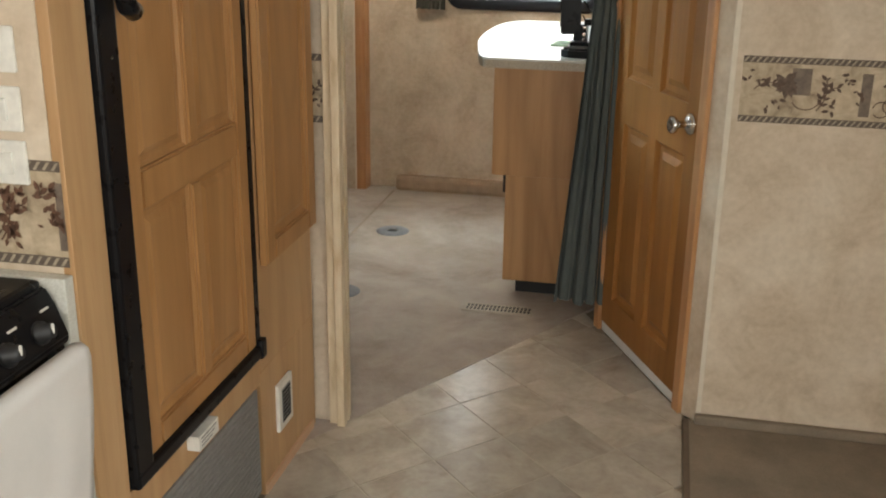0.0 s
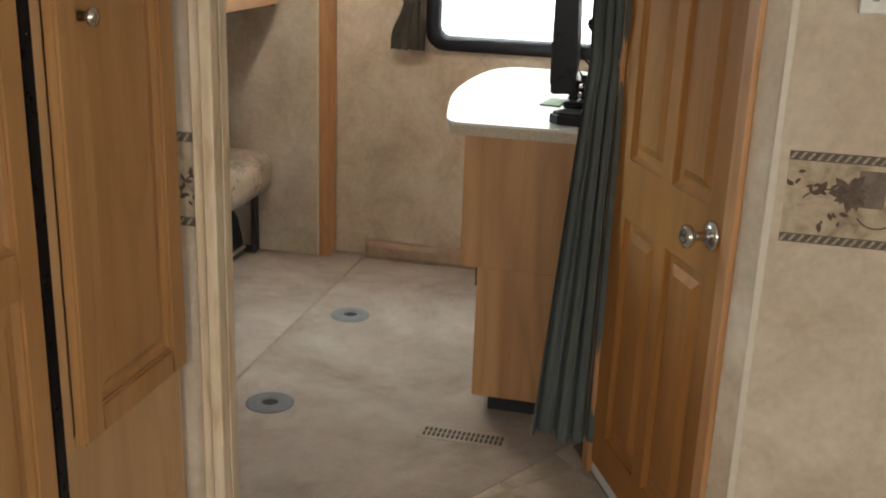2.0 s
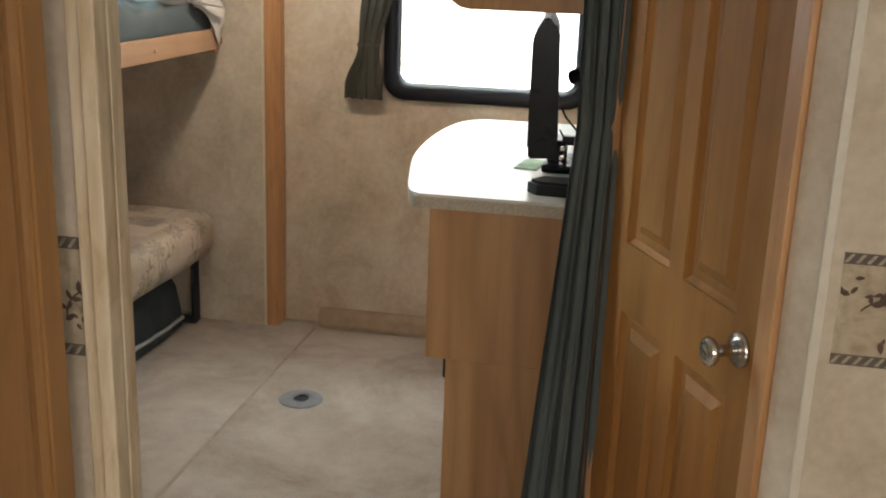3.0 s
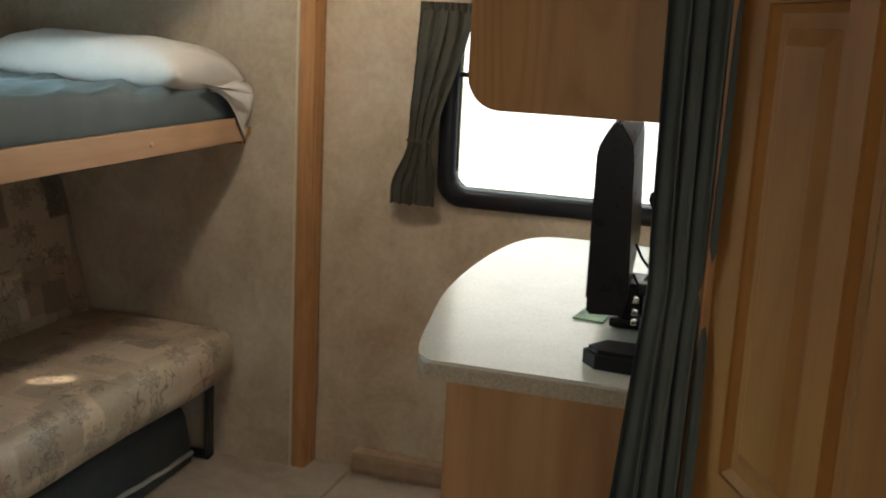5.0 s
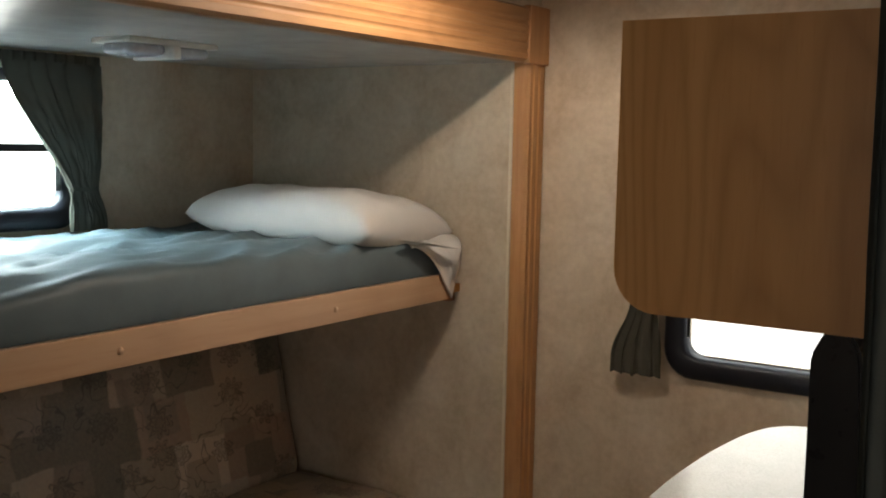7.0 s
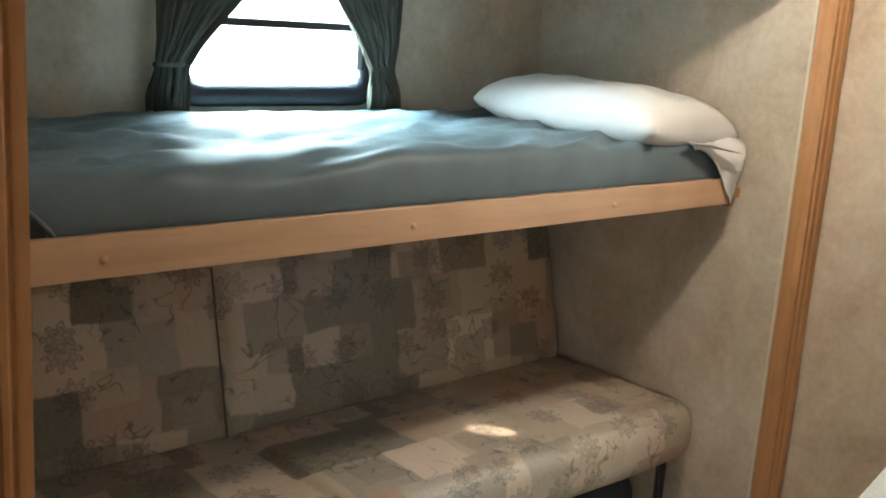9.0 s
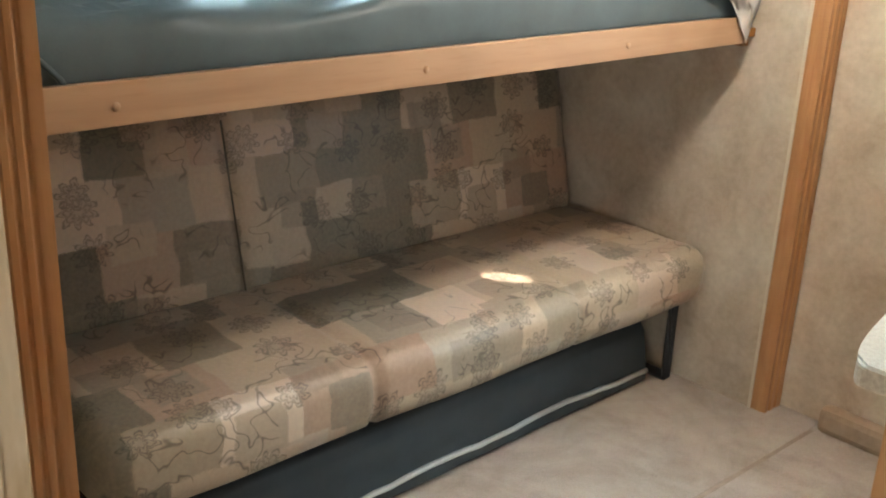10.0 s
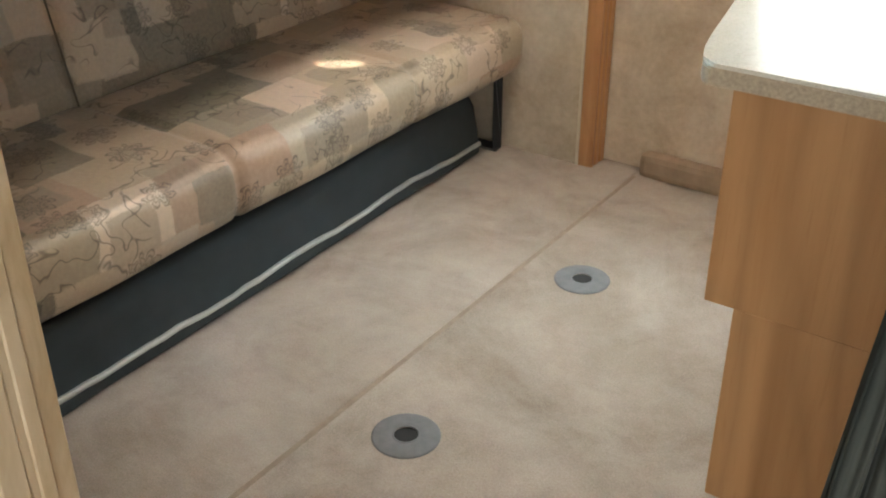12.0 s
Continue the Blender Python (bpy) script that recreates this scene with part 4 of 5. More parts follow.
def cushion(x0, x1, y0, y1, z0, z1, r, crown=0.012, nx=16, ny=26, nz=8, noise_amp=0.004, seed=0.0):
    """A padded block with rounded edges, a crowned top and soft unevenness."""
    bm = bmesh.new()
    bmesh.ops.create_cube(bm, size=2)
    for axis, cuts in ((0, nx), (1, ny), (2, nz)):
        es = [e for e in bm.edges if abs((e.verts[0].co - e.verts[1].co)[axis]) > 1e-4 and all(abs((e.verts[0].co - e.verts[1].co)[k]) < 1e-4 for k in range(3) if k != axis)]
        bmesh.ops.subdivide_edges(bm, edges=es, cuts=cuts, use_grid_fill=True)
    hx, hy, hz = (x1 - x0) / 2, (y1 - y0) / 2, (z1 - z0) / 2
    c = Vector(((x0 + x1) / 2, (y0 + y1) / 2, (z0 + z1) / 2))
    for v in bm.verts:
        u = v.co.copy()
        p = Vector((u.x * hx, u.y * hy, u.z * hz))
        core = Vector((max(-hx + r, min(hx - r, p.x)), max(-hy + r, min(hy - r, p.y)), max(-hz + r, min(hz - r, p.z))))
        d = p - core
        if d.length > 1e-9:
            p = core + d.normalized() * min(r, d.length)
        p.z += crown * (1 - u.x ** 2) * (1 - u.y ** 4) * (1 if u.z > 0 else 0.2)
        p += Vector((1, 1, 1)) * noise_amp * noise.noise((p + c) * 7 + Vector((seed, 0, 0)))
        v.co = c + p
    bmesh.ops.recalc_face_normals(bm, faces=bm.faces)
    return bm


sofa = thing("sofa_bed", "patchwork-print folding sofa bed in taupe, sage and cream", "sofa")
SX0, SX1 = -1.765, -1.140


def upholstered(y0, y1, bm, seams):
    """Tucks the padding in along seams that run across it."""
    for v in bm.verts:
        for sy, amount, width in seams:
            k = amount * math.exp(-((v.co.y - sy) / width) ** 2)
            v.co.x -= k * 0.9
            v.co.z -= k * (0.6 if v.co.z > 0.42 else -0.5)
    return bm


part("seat_cushion", upholstered(3.90, 5.953, cushion(SX0, SX1, 3.90, 5.953, 0.300, 0.497, 0.075, 0.006, ny=150, nx=20, nz=10, seed=1.0), [(4.586, 0.022, 0.011), (5.32, 0.012, 0.010), (4.9, -0.006, 0.2), (5.65, -0.006, 0.2), (4.2, -0.006, 0.2)]), fabric, sofa, "", True)
bm = cushion(-0.07, 0.07, 3.88, 5.930, 0.0, 0.57, 0.06, 0.0, ny=150, seed=6.0)
upholstered(3.88, 5.93, bm, [(4.572, 0.016, 0.014), (5.25, 0.007, 0.012)])
bmesh.ops.rotate(bm, verts=bm.verts, cent=(0, 0, 0), matrix=Euler((0, radians(-13), 0)).to_matrix())
bmesh.ops.translate(bm, verts=bm.verts, vec=(-1.765, 0, 0.44))
part("back_cushion", bm, fabric, sofa, "", True)
part("back_seam", tube([(-1.765 + 0.0665 - 0.225 * z, 4.572, 0.4557 + 0.974 * z) for z in (0.03, 0.12, 0.22, 0.32, 0.42, 0.50)], 0.003, 6), seam_cloth, sofa, "dark seam", True)
part("seat_seam", tube([(-1.70, 4.586, 0.484), (-1.45, 4.586, 0.489), (-1.27, 4.586, 0.482), (-1.195, 4.586, 0.45), (-1.166, 4.586, 0.40), (-1.172, 4.586, 0.35)], 0.003, 6), seam_cloth, sofa, "dark seam", True)
part("seat_deck", block(-1.80, -1.27, 3.868, 5.90, 0.285, 0.325, 0.004), black_steel, sofa)
for y in (5.885, 3.872):
    bm = tube([(-1.222, y, 0.33), (-1.222, y, 0.03), (-1.228, y, 0.024), (-1.30, y, 0.024), (-1.75, y, 0.024), (-1.752, y, 0.31)], 0.019, 4)
    part("leg", bm, black_steel, sofa, "black square steel leg")

# rolled spare mattress under the sofa
bagt = thing("spare_mattress", "dark slate mattress cover with pale piping under the sofa", "mattress")


def bag_profile(v):
    pts = [(-1.75, 0.01), (-1.262, 0.010), (-1.238, 0.022), (-1.236, 0.050), (-1.243, 0.066), (-1.250, 0.10), (-1.262, 0.19), (-1.285, 0.232), (-1.33, 0.247), (-1.50, 0.255), (-1.75, 0.25)]
    f = v * (len(pts) - 1)
    i = min(int(f), len(pts) - 2)
    a, b = pts[i], pts[i + 1]
    return a[0] + (b[0] - a[0]) * (f - i), a[1] + (b[1] - a[1]) * (f - i)


def bag_at(u, v):
    x, z = bag_profile(v)
    y = 3.88 + 1.93 * u
    w = noise.noise((y * 3.2, z * 5, 1.3)) * 0.018 + noise.noise((y * 13, z * 16, 4.1)) * 0.005
    sl = -0.03 * (u - 0.5)
    return (x + w + sl, y, max(0.0095, z + w * 0.5 - 0.02 * (1 - u) * (z > 0.1)))


part("cover", sheet(60, 40, bag_at), navy_cover, bagt, "", True)
for yy in (3.88, 5.81):
    u = 0 if yy < 4 else 1
    bm = bmesh.new()
    vs = [bm.verts.new(bag_at(u, k / 40)) for k in range(41)]
    bm.faces.new(vs)
    part("end_panel", bm, navy_cover, bagt)
pip = []
for i in range(41):
    x, y, z = bag_at(i / 40, 0.405)
    pip.append((x + 0.004, y, 0.062 + 0.016 * noise.noise((y * 3.4, 0, 7)) + 0.004 * noise.noise((y * 13, 2, 7))))
part("piping", tube(pip, 0.0085, 6), piping_white, bagt, "pale piping seam", True)

# ---- bunk ----
bunk = thing("bunk_bed", "wooden bunk shelf fixed between the slide-out walls", "bunk bed")
part("front_board", block(-1.107, -1.087, SL_NEAR + 0.003, 5.868, 1.153, 1.231, 0.003), maple_y, bunk)
part("deck", block(SL_BACK + 0.002, -1.107, SL_NEAR + 0.003, SL_END - 0.003, 1.165, 1.19), door_oak, bunk)
part("cleat", block(SL_BACK + 0.002, -1.125, SL_END - 0.032, SL_END - 0.002, 1.135, 1.1645, 0.002), oak_x, bunk)
for y in (3.952, 4.651, 5.333):
    part("screw", lathe([(0.008, 0), (0.007, 0.003), (0.0, 0.004)], 12, (-1.0875, y, 1.188), Vector((1, 0, 0)).to_track_quat('Z', 'Y').to_matrix()), maple_y, bunk, "wood-coloured screw cap", True)


def mattress_mesh():
    bm = cushion(SL_BACK + 0.008, -1.112, SL_NEAR + 0.01, 5.90, 1.19, 1.318, 0.045, 0.016, 44, 90, 4, 0.0)
    for v in bm.verts:
        p = v.co
        if p.z > 1.24:
            k = smoothstep(1.24, 1.31, p.z)
            wr = abs(noise.noise((p.x * 5 + 0.8 * noise.noise((p.y * 2, p.x, 0)), p.y * 2.2, 0.4)))
            fold = abs(noise.noise((p.x * 11 + p.y * 3, p.y * 3.0, 2.2)))
            fine = abs(noise.noise((p.x * 19 + p.y * 6, p.y * 4.0, 6.1)))
            v.co.z += k * (0.032 * (0.36 - wr) + 0.034 * (0.36 - fold) + 0.014 * (0.3 - fine) + 0.006)
        if p.x > -1.15:
            v.co.x += 0.006 * noise.noise((p.y * 6, p.z * 9, 5))
    return bm


mat_t = thing("bunk_mattress", "thin mattress in a rumpled slate-grey sheet on the bunk", "mattress")
part("sheet_cover", mattress_mesh(), slate_sheet, mat_t, "", True)
# the tucked corner of the sheet, folded over at the foot of the bunk
part("corner_fold", tube([(-1.1085, 3.80, 1.300), (-1.1045, 3.835, 1.272), (-1.1045, 3.865, 1.240), (-1.1065, 3.885, 1.205)], 0.006, 6), slate_sheet, mat_t, "tucked sheet fold", True)


def pillow_mesh(cx, cy, cz, lx, ly, h):
    bm = bmesh.new()
    n = 28
    rows = {}
    for side in (1, -1):
        for i in range(n + 1):
            for j in range(n + 1):
                u, v = 2 * i / n - 1, 2 * j / n - 1
                if side < 0 and (abs(u) == 1 or abs(v) == 1):
                    rows[(side, i, j)] = rows[(1, i, j)]
                    continue
                puff = (max(0, 1 - abs(u) ** 5.0) ** 0.5) * (max(0, 1 - abs(v) ** 3.4) ** 0.5)
                pin = 1 - 0.07 * (1 - abs(u) ** 4) * abs(v) ** 6 - 0.0
                pin2 = 1 - 0.07 * (1 - abs(v) ** 4) * abs(u) ** 6
                x, y = cx + u * lx / 2 * pin2, cy + v * ly / 2 * pin
                wr = 0.012 * noise.noise((x * 5, y * 5, 3.0 * side)) + 0.005 * noise.noise((x * 17, y * 12, side)) + 0.004 * noise.noise((x * 9 + y * 30, y * 4, side))
                z = cz + side * puff * h * (0.62 if side > 0 else 0.38) + puff * wr
                rows[(side, i, j)] = bm.verts.new((x, y, z))
    for side in (1, -1):
        for i in range(n):
            for j in range(n):
                q = [rows[(side, i, j)], rows[(side, i + 1, j)], rows[(side, i + 1, j + 1)], rows[(side, i, j + 1)]]
                bm.faces.new(q if side > 0 else q[::-1])
    return bm


pil = thing("pillow", "plump white cotton pillow at the bunk's end", "pillow")
pm = pillow_mesh(0, 0, 0, 0.68, 0.47, 0.166)
bmesh.ops.rotate(pm, verts=pm.verts, cent=(0, 0, 0), matrix=Euler((radians(-3), radians(2), radians(4))).to_matrix())
bmesh.ops.translate(pm, verts=pm.verts, vec=(-1.425, 5.665, 1.374))
part("pillowcase", pm, white_sheet, pil, "", True)


def flap_at(u, v):
    # a corner of white sheet that hangs over the mattress edge
    y = 5.675 + 0.262 * u
    wv = 0.010 * math.sin(u * 8 + v * 3) + 0.014 * noise.noise((u * 4, v * 5, 2)) + 0.006 * noise.noise((u * 11, v * 9, 5))
    length = 0.015 + 0.165 * smoothstep(0.12, 0.84, u) - 0.095 * smoothstep(0.84, 1.0, u)
    d = v * (0.16 + length)
    if d < 0.16:
        return (-1.265 + d, y, 1.346 + wv * 0.6 - 0.012 * (d / 0.16) ** 3)
    f = d - 0.16
    return (-1.103 + 0.022 * math.sin(min(1, f / 0.05) * math.pi / 2) + wv, y + 0.25 * f * (0.5 - u), 1.334 - f)


tagged(obj("sheet_corner", sheet(16, 26, flap_at, 0.004), white_sheet, smooth=True), "white sheet corner hanging over the mattress edge", "sheet")

# bunk reading lamp on the slide-out ceiling
lam = thing("ceiling_light", "white plastic reading light under the slide-out ceiling, off", "ceiling light")
part("base", block(-1.50, -1.36, 4.91, 5.19, SL_TOP - 0.014, SL_TOP - 0.0005, 0.004), white_plastic, lam)
for y in (4.98, 5.12):
    part("lens", cushion(-1.485, -1.375, y - 0.055, y + 0.055, SL_TOP - 0.040, SL_TOP - 0.010, 0.014, 0, 6, 8, 3, 0), plain("frosted_lens", (0.42, 0.42, 0.46), 0.25), lam, "frosted lens", True)
part("bridge", block(-1.505, -1.355, 5.038, 5.062, SL_TOP - 0.046, SL_TOP - 0.012, 0.004), white_plastic, lam)

# ceiling dome lamp in the bunk room
dome = thing("dome_light", "round frosted ceiling light in the bunk room, lit", "ceiling light")
part("rim", lathe([(0.0, 0), (0.085, 0), (0.085, -0.012), (0.075, -0.014)], 32, (DOME.x, DOME.y, CEIL - 0.001)), white_plastic, dome, "", True)
lamp_m = Mat("lit_diffuser", 0.4)
lamp_m.colour((0.8, 0.75, 0.65))
lamp_m.b.inputs["Emission Color"].default_value = (1.0, 0.80, 0.56, 1)
lamp_m.b.inputs["Emission Strength"].default_value = 8.0
part("diffuser", lathe([(0.074, -0.013), (0.06, -0.020), (0.03, -0.024), (0.0, -0.025)], 32, (DOME.x, DOME.y, CEIL - 0.001)), lamp_m.m, dome, "glowing diffuser", True)
ld = bpy.data.lights.new("dome_bulb", 'SPOT')
ld.energy, ld.color, ld.shadow_soft_size, ld.spot_size, ld.spot_blend = 84, (1.0, 0.87, 0.73), 0.045, radians(176), 0.38
lo = new("dome_bulb", ld)
lo.matrix_world = look((DOME.x, DOME.y, CEIL - 0.035), (DOME.x, DOME.y + 0.00001, 0))

# ---- windows ----


def ring_outline(a0, a1, z0, z1, r, n=6):
    pts = []
    for cx, cz, s in ((a1 - r, z1 - r, 0), (a0 + r, z1 - r, 1), (a0 + r, z0 + r, 2), (a1 - r, z0 + r, 3)):
        for k in range(n + 1):
            a = (s + k / n) * math.pi / 2
            pts.append((cx + r * math.cos(a), cz + r * math.sin(a)))
    return pts


def frame_mesh(outer, inner, put, d0, d1):
    bm = bmesh.new()
    n = len(outer)
    L = [[bm.verts.new(put(a, z, d)) for a, z in o] for o, d in ((outer, d0), (outer, d1 * 0.75), ([(oa + (ia - oa) * 0.15, oz + (iz - oz) * 0.15) for (oa, oz), (ia, iz) in zip(outer, inner)], d1), ([(oa + (ia - oa) * 0.7, oz + (iz - oz) * 0.7) for (oa, oz), (ia, iz) in zip(outer, inner)], d1), (inner, d1 * 0.45), (inner, d0 - 0.03))]
    for a, b in zip(L, L[1:]):
        for i in range(n):
            bm.faces.new((a[i], a[(i + 1) % n], b[(i + 1) % n], b[i]))
    bmesh.ops.recalc_face_normals(bm, faces=bm.faces)
    return bm


def pane_mesh(outline, put, d):
    bm = bmesh.new()
    bm.faces.new([bm.verts.new(put(a, z, d)) for a, z in outline])
    return bm


def window(name, label, hole, put, bars):
    a0, a1, z0, z1 = hole
    w = thing(name, label, "window", kind="structure")
    outer = ring_outline(a0 - 0.058, a1 + 0.058, z0 - 0.063, z1 + 0.058, 0.085)
    inner = ring_outline(a0, a1, z0, z1, 0.05)
    part("window_frame", frame_mesh(outer, inner, put, 0.001, 0.024), black_frame, w, "", True)
    g = part("pane", pane_mesh(inner, put, -0.02), glass, w)
    g.visible_shadow = False
    for lab, (p, q, r, s) in bars:
        bm = bmesh.new()
        add_block(bm, p, q, 0, 1, r, s)
        for v in bm.verts:
            v.co = put(v.co.x, v.co.z, -0.012 + 0.024 * v.co.y)
        bmesh.ops.recalc_face_normals(bm, faces=bm.faces)
        part(lab, bm, black_frame if lab == "bar" else grille_grey, w)
    return w


window("window_1", "black-framed rear window full of daylight", RW, lambda a, z, d: Vector((a, REAR - d, z)),
       [("bar", (RW[0], RW[1], 1.395, 1.412)), ("latch", (-0.10, 0.04, 0.998, 1.006))])
window("window_2", "black-framed bunk window with a sliding bar", BW, lambda a, z, d: Vector((SL_BACK + d, a, z)),
       [("bar", (BW[0], BW[1], 1.572, 1.594)), ("latch", (BW[1] - 0.028, BW[1] - 0.012, 1.46, 1.53))])


def tied_curtain(name, label, put, top, tie, bottom, z0, zt, z1, folds=7, depth=0.022, mat=None, band=True, flare=0.8):
    """A gathered curtain: (inner, outer) edges at the top, at the tie and at the bottom."""
    t = thing(name, label, "curtain")

    def at(u, v):
        z = z1 + (z0 - z1) * v
        if z > zt:
            k = (z1 - z) / (z1 - zt)
            e0 = top[0] + (tie[0] - top[0]) * (0.25 * k + 0.75 * smoothstep(0.02, 1.12, k) * 1.02)
            e1 = top[1] + (tie[1] - top[1]) * k
        else:
            k = (zt - z) / (zt - z0)
            k2 = smoothstep(0, flare, k) if flare else k
            e0 = tie[0] + (bottom[0] - tie[0]) * k2
            e1 = tie[1] + (bottom[1] - tie[1]) * k2
        squeeze = 1 - 0.5 * math.exp(-((z - zt) / 0.05) ** 2)
        ph = u * folds * math.tau + 0.5 * math.sin(v * 4 + u * 5) + 2.2 * noise.noise((u * 2.5, v * 0.9, 4.0))
        deep = 0.75 + 0.7 * noise.noise((u * 3.1, v * 0.8, 7.0))
        full = 0.010 * math.sin(math.pi * u) * (1 - math.exp(-((z - zt) / 0.10) ** 2)) if band else 0.0
        crease = 0.30 * abs(math.sin(ph * 1.5 + 1.1)) * smoothstep(0.05, 0.4, v)
        d = depth * squeeze * deep * (abs(math.cos(ph / 2)) ** 0.6 + crease) + full + 0.009 * noise.noise((u * 5, v * 9 - u * 6, 1.0)) + 0.008
        a = e0 + (e1 - e0) * u + 0.006 * math.sin(ph + 1.2)
        z += 0.006 * noise.noise((u * 9, 3.0, 2.0)) * v
        return put(a, z, d)

    part("cloth", sheet(folds * 12, 44, at), mat or sage_cloth, t, "", True)
    # gathered heading
    hb = sheet(folds * 12, 4, lambda u, v: put(top[0] + (top[1] - top[0]) * u, z1 - 0.004 + 0.03 * (1 - v), 0.010 + 0.016 * (0.5 + 0.5 * math.sin(u * folds * 2 * math.tau))))
    part("heading", hb, mat or sage_cloth, t, "", True)
    if not band:
        return t
    a0, a1 = sorted((tie[0], tie[1]))
    bm = bmesh.new()
    pts = []
    for k in range(25):
        f = k / 24 * math.tau
        pts.append(((a0 + a1) / 2 + (a1 - a0) / 2 * 1.03 * math.cos(f), 0.004 + depth * 0.36 + depth * 0.46 * math.sin(f)))
    lo = [bm.verts.new(put(a, zt - 0.006, d)) for a, d in pts]
    hi = [bm.verts.new(put(a, zt + 0.006, d)) for a, d in pts]
    for i in range(24):
        bm.faces.new((lo[i], lo[i + 1], hi[i + 1], hi[i]))
    part("tie_band", bm, tie_cloth, t, "", True)
    return t


rearput = lambda a, z, d: Vector((a, REAR - 0.03 - d, z))
tied_curtain("window_curtain", "sage grey tied-back curtain beside the rear window", rearput, (-0.375, -0.545), (-0.487, -0.574), (-0.470, -0.628), 0.975, 1.185, 1.60, 4, 0.018, olive_cloth)
tied_curtain("window_curtain", "sage grey tied-back curtain beside the rear window", rearput, (0.235, 0.405), (0.347, 0.434), (0.330, 0.488), 0.975, 1.185, 1.60, 4, 0.018, olive_cloth)
bunkput = lambda a, z, d: Vector((SL_BACK + 0.03 + d, a, z))
tied_curtain("bunk_curtain", "dark sage tied-back curtain at the bunk window", bunkput, (4.945, 5.275), (5.168, 5.262), (5.160, 5.285), 1.345, 1.465, 1.820, 5, 0.024, olive_cloth)
tied_curtain("bunk_curtain", "dark sage tied-back curtain at the bunk window", bunkput, (4.835, 4.45), (4.560, 4.465), (4.555, 4.435), 1.345, 1.465, 1.820, 5, 0.024, olive_cloth)
rod = thing("curtain_rod", "white curtain rail over the bunk window", "curtain rod")
part("rail", block(SL_BACK + 0.006, SL_BACK + 0.028, 4.41, 5.30, 1.798, 1.818, 0.002), white_plastic, rod)

# hall privacy curtain, tied in the middle
hallput = lambda a, z, d: Vector((a, 4.372 - d, z))
tied_curtain("privacy_curtain", "long sage grey privacy curtain tied back beside the door", hallput, (0.388, 0.507), (0.400, 0.500), (0.314, 0.505), 0.10, 1.19, CEIL - 0.04, 4, 0.062, None, False, 0)
ct = thing("curtain_track", "white ceiling curtain track", "curtain track")
part("rail", block(-0.15, 0.53, 4.335, 4.365, CEIL - 0.018, CEIL - 0.001, 0.002), white_plastic, ct)

# ---- desk ----
desk = thing("desk", "built-in desk with rounded laminate top and wood end panel", "desk")
curve = [(0.012, 4.533), (-0.012, 4.545), (-0.040, 4.62), (-0.075, 4.79), (-0.110, 4.98), (-0.128, 5.17), (-0.132, 5.36), (-0.124, 5.53), (-0.102, 5.68), (-0.050, 5.785), (0.03, 5.80)]
dense = []
for i in range(len(curve) - 1):
    p0, p1, p2, p3 = (Vector(curve[max(0, min(len(curve) - 1, i + k))]) for k in (-1, 0, 1, 2))
    for s in range(4):
        t = s / 4
        dense.append(tuple(0.5 * ((2 * p1) + (p2 - p0) * t + (2 * p0 - 5 * p1 + 4 * p2 - p3) * t * t + (3 * p1 - p0 - 3 * p2 + p3) * t ** 3)))
dense.append(curve[-1])
outline = dense[::-1] + [(0.548, 4.533), (0.845, 4.66), (0.845, 5.80)]
area = sum(a[0] * b[1] - b[0] * a[1] for a, b in zip(outline, outline[1:] + outline[:1]))
if area < 0:
    outline = outline[::-1]
part("worktop", prism(outline, DESK_TOP - 0.007, DESK_TOP, 0.005), laminate_m, desk, "pale laminate worktop with rounded end")
part("edge_band", prism(outline, DESK_TOP - 0.037, DESK_TOP - 0.0072, 0.003), edge_m, desk, "darker beige speckled edge")
part("end_panel", block(0.080, 0.60, 4.597, 4.617, 0.062, 0.495, 0.002), desk_oak, desk)
part("end_panel", block(0.024, 0.60, 4.597, 4.617, 0.4955, DESK_TOP - 0.0375, 0.002), desk_oak, desk)
part("plinth", block(0.13, 0.60, 4.63, 5.75, 0.0035, 0.061), dark_hole, desk)
part("drawer_box", block(0.04, 0.84, 4.6175, 5.78, 0.50, DESK_TOP - 0.0375), desk_oak, desk)
part("pedestal", block(0.10, 0.84, 4.6175, 5.78, 0.062, 0.499), desk_oak, desk)
for y0, y1 in ((4.64, 5.18), (5.19, 5.76)):
    dr = part("drawer_front", block(0.022, 0.0395, y0, y1, 0.52, 0.90, 0.003), desk_oak, desk)
    part("pull", tube([(0.022, (y0 + y1) / 2 - 0.05, 0.72), (0.002, (y0 + y1) / 2 - 0.04, 0.72), (0.002, (y0 + y1) / 2 + 0.04, 0.72), (0.022, (y0 + y1) / 2 + 0.05, 0.72)], 0.005), chrome, dr)
bm = prism([(0.055, 4.70), (0.10, 4.66), (0.10, 4.80), (0.055, 4.80)], 0.40, 0.494)
part("bracket", bm, black_steel, desk, "black metal bracket under the overhang")
structure(obj("floor_box", block(-0.73, 0.10, REAR - 0.062, REAR - 0.002, 0.0, 0.085, 0.022), plain("tan_carpet_strip", (0.375, 0.28, 0.198), 0.95, vary=0.1, scale=25, bump=0.05, spec=0.1)), "low tan carpeted box along the rear wall")

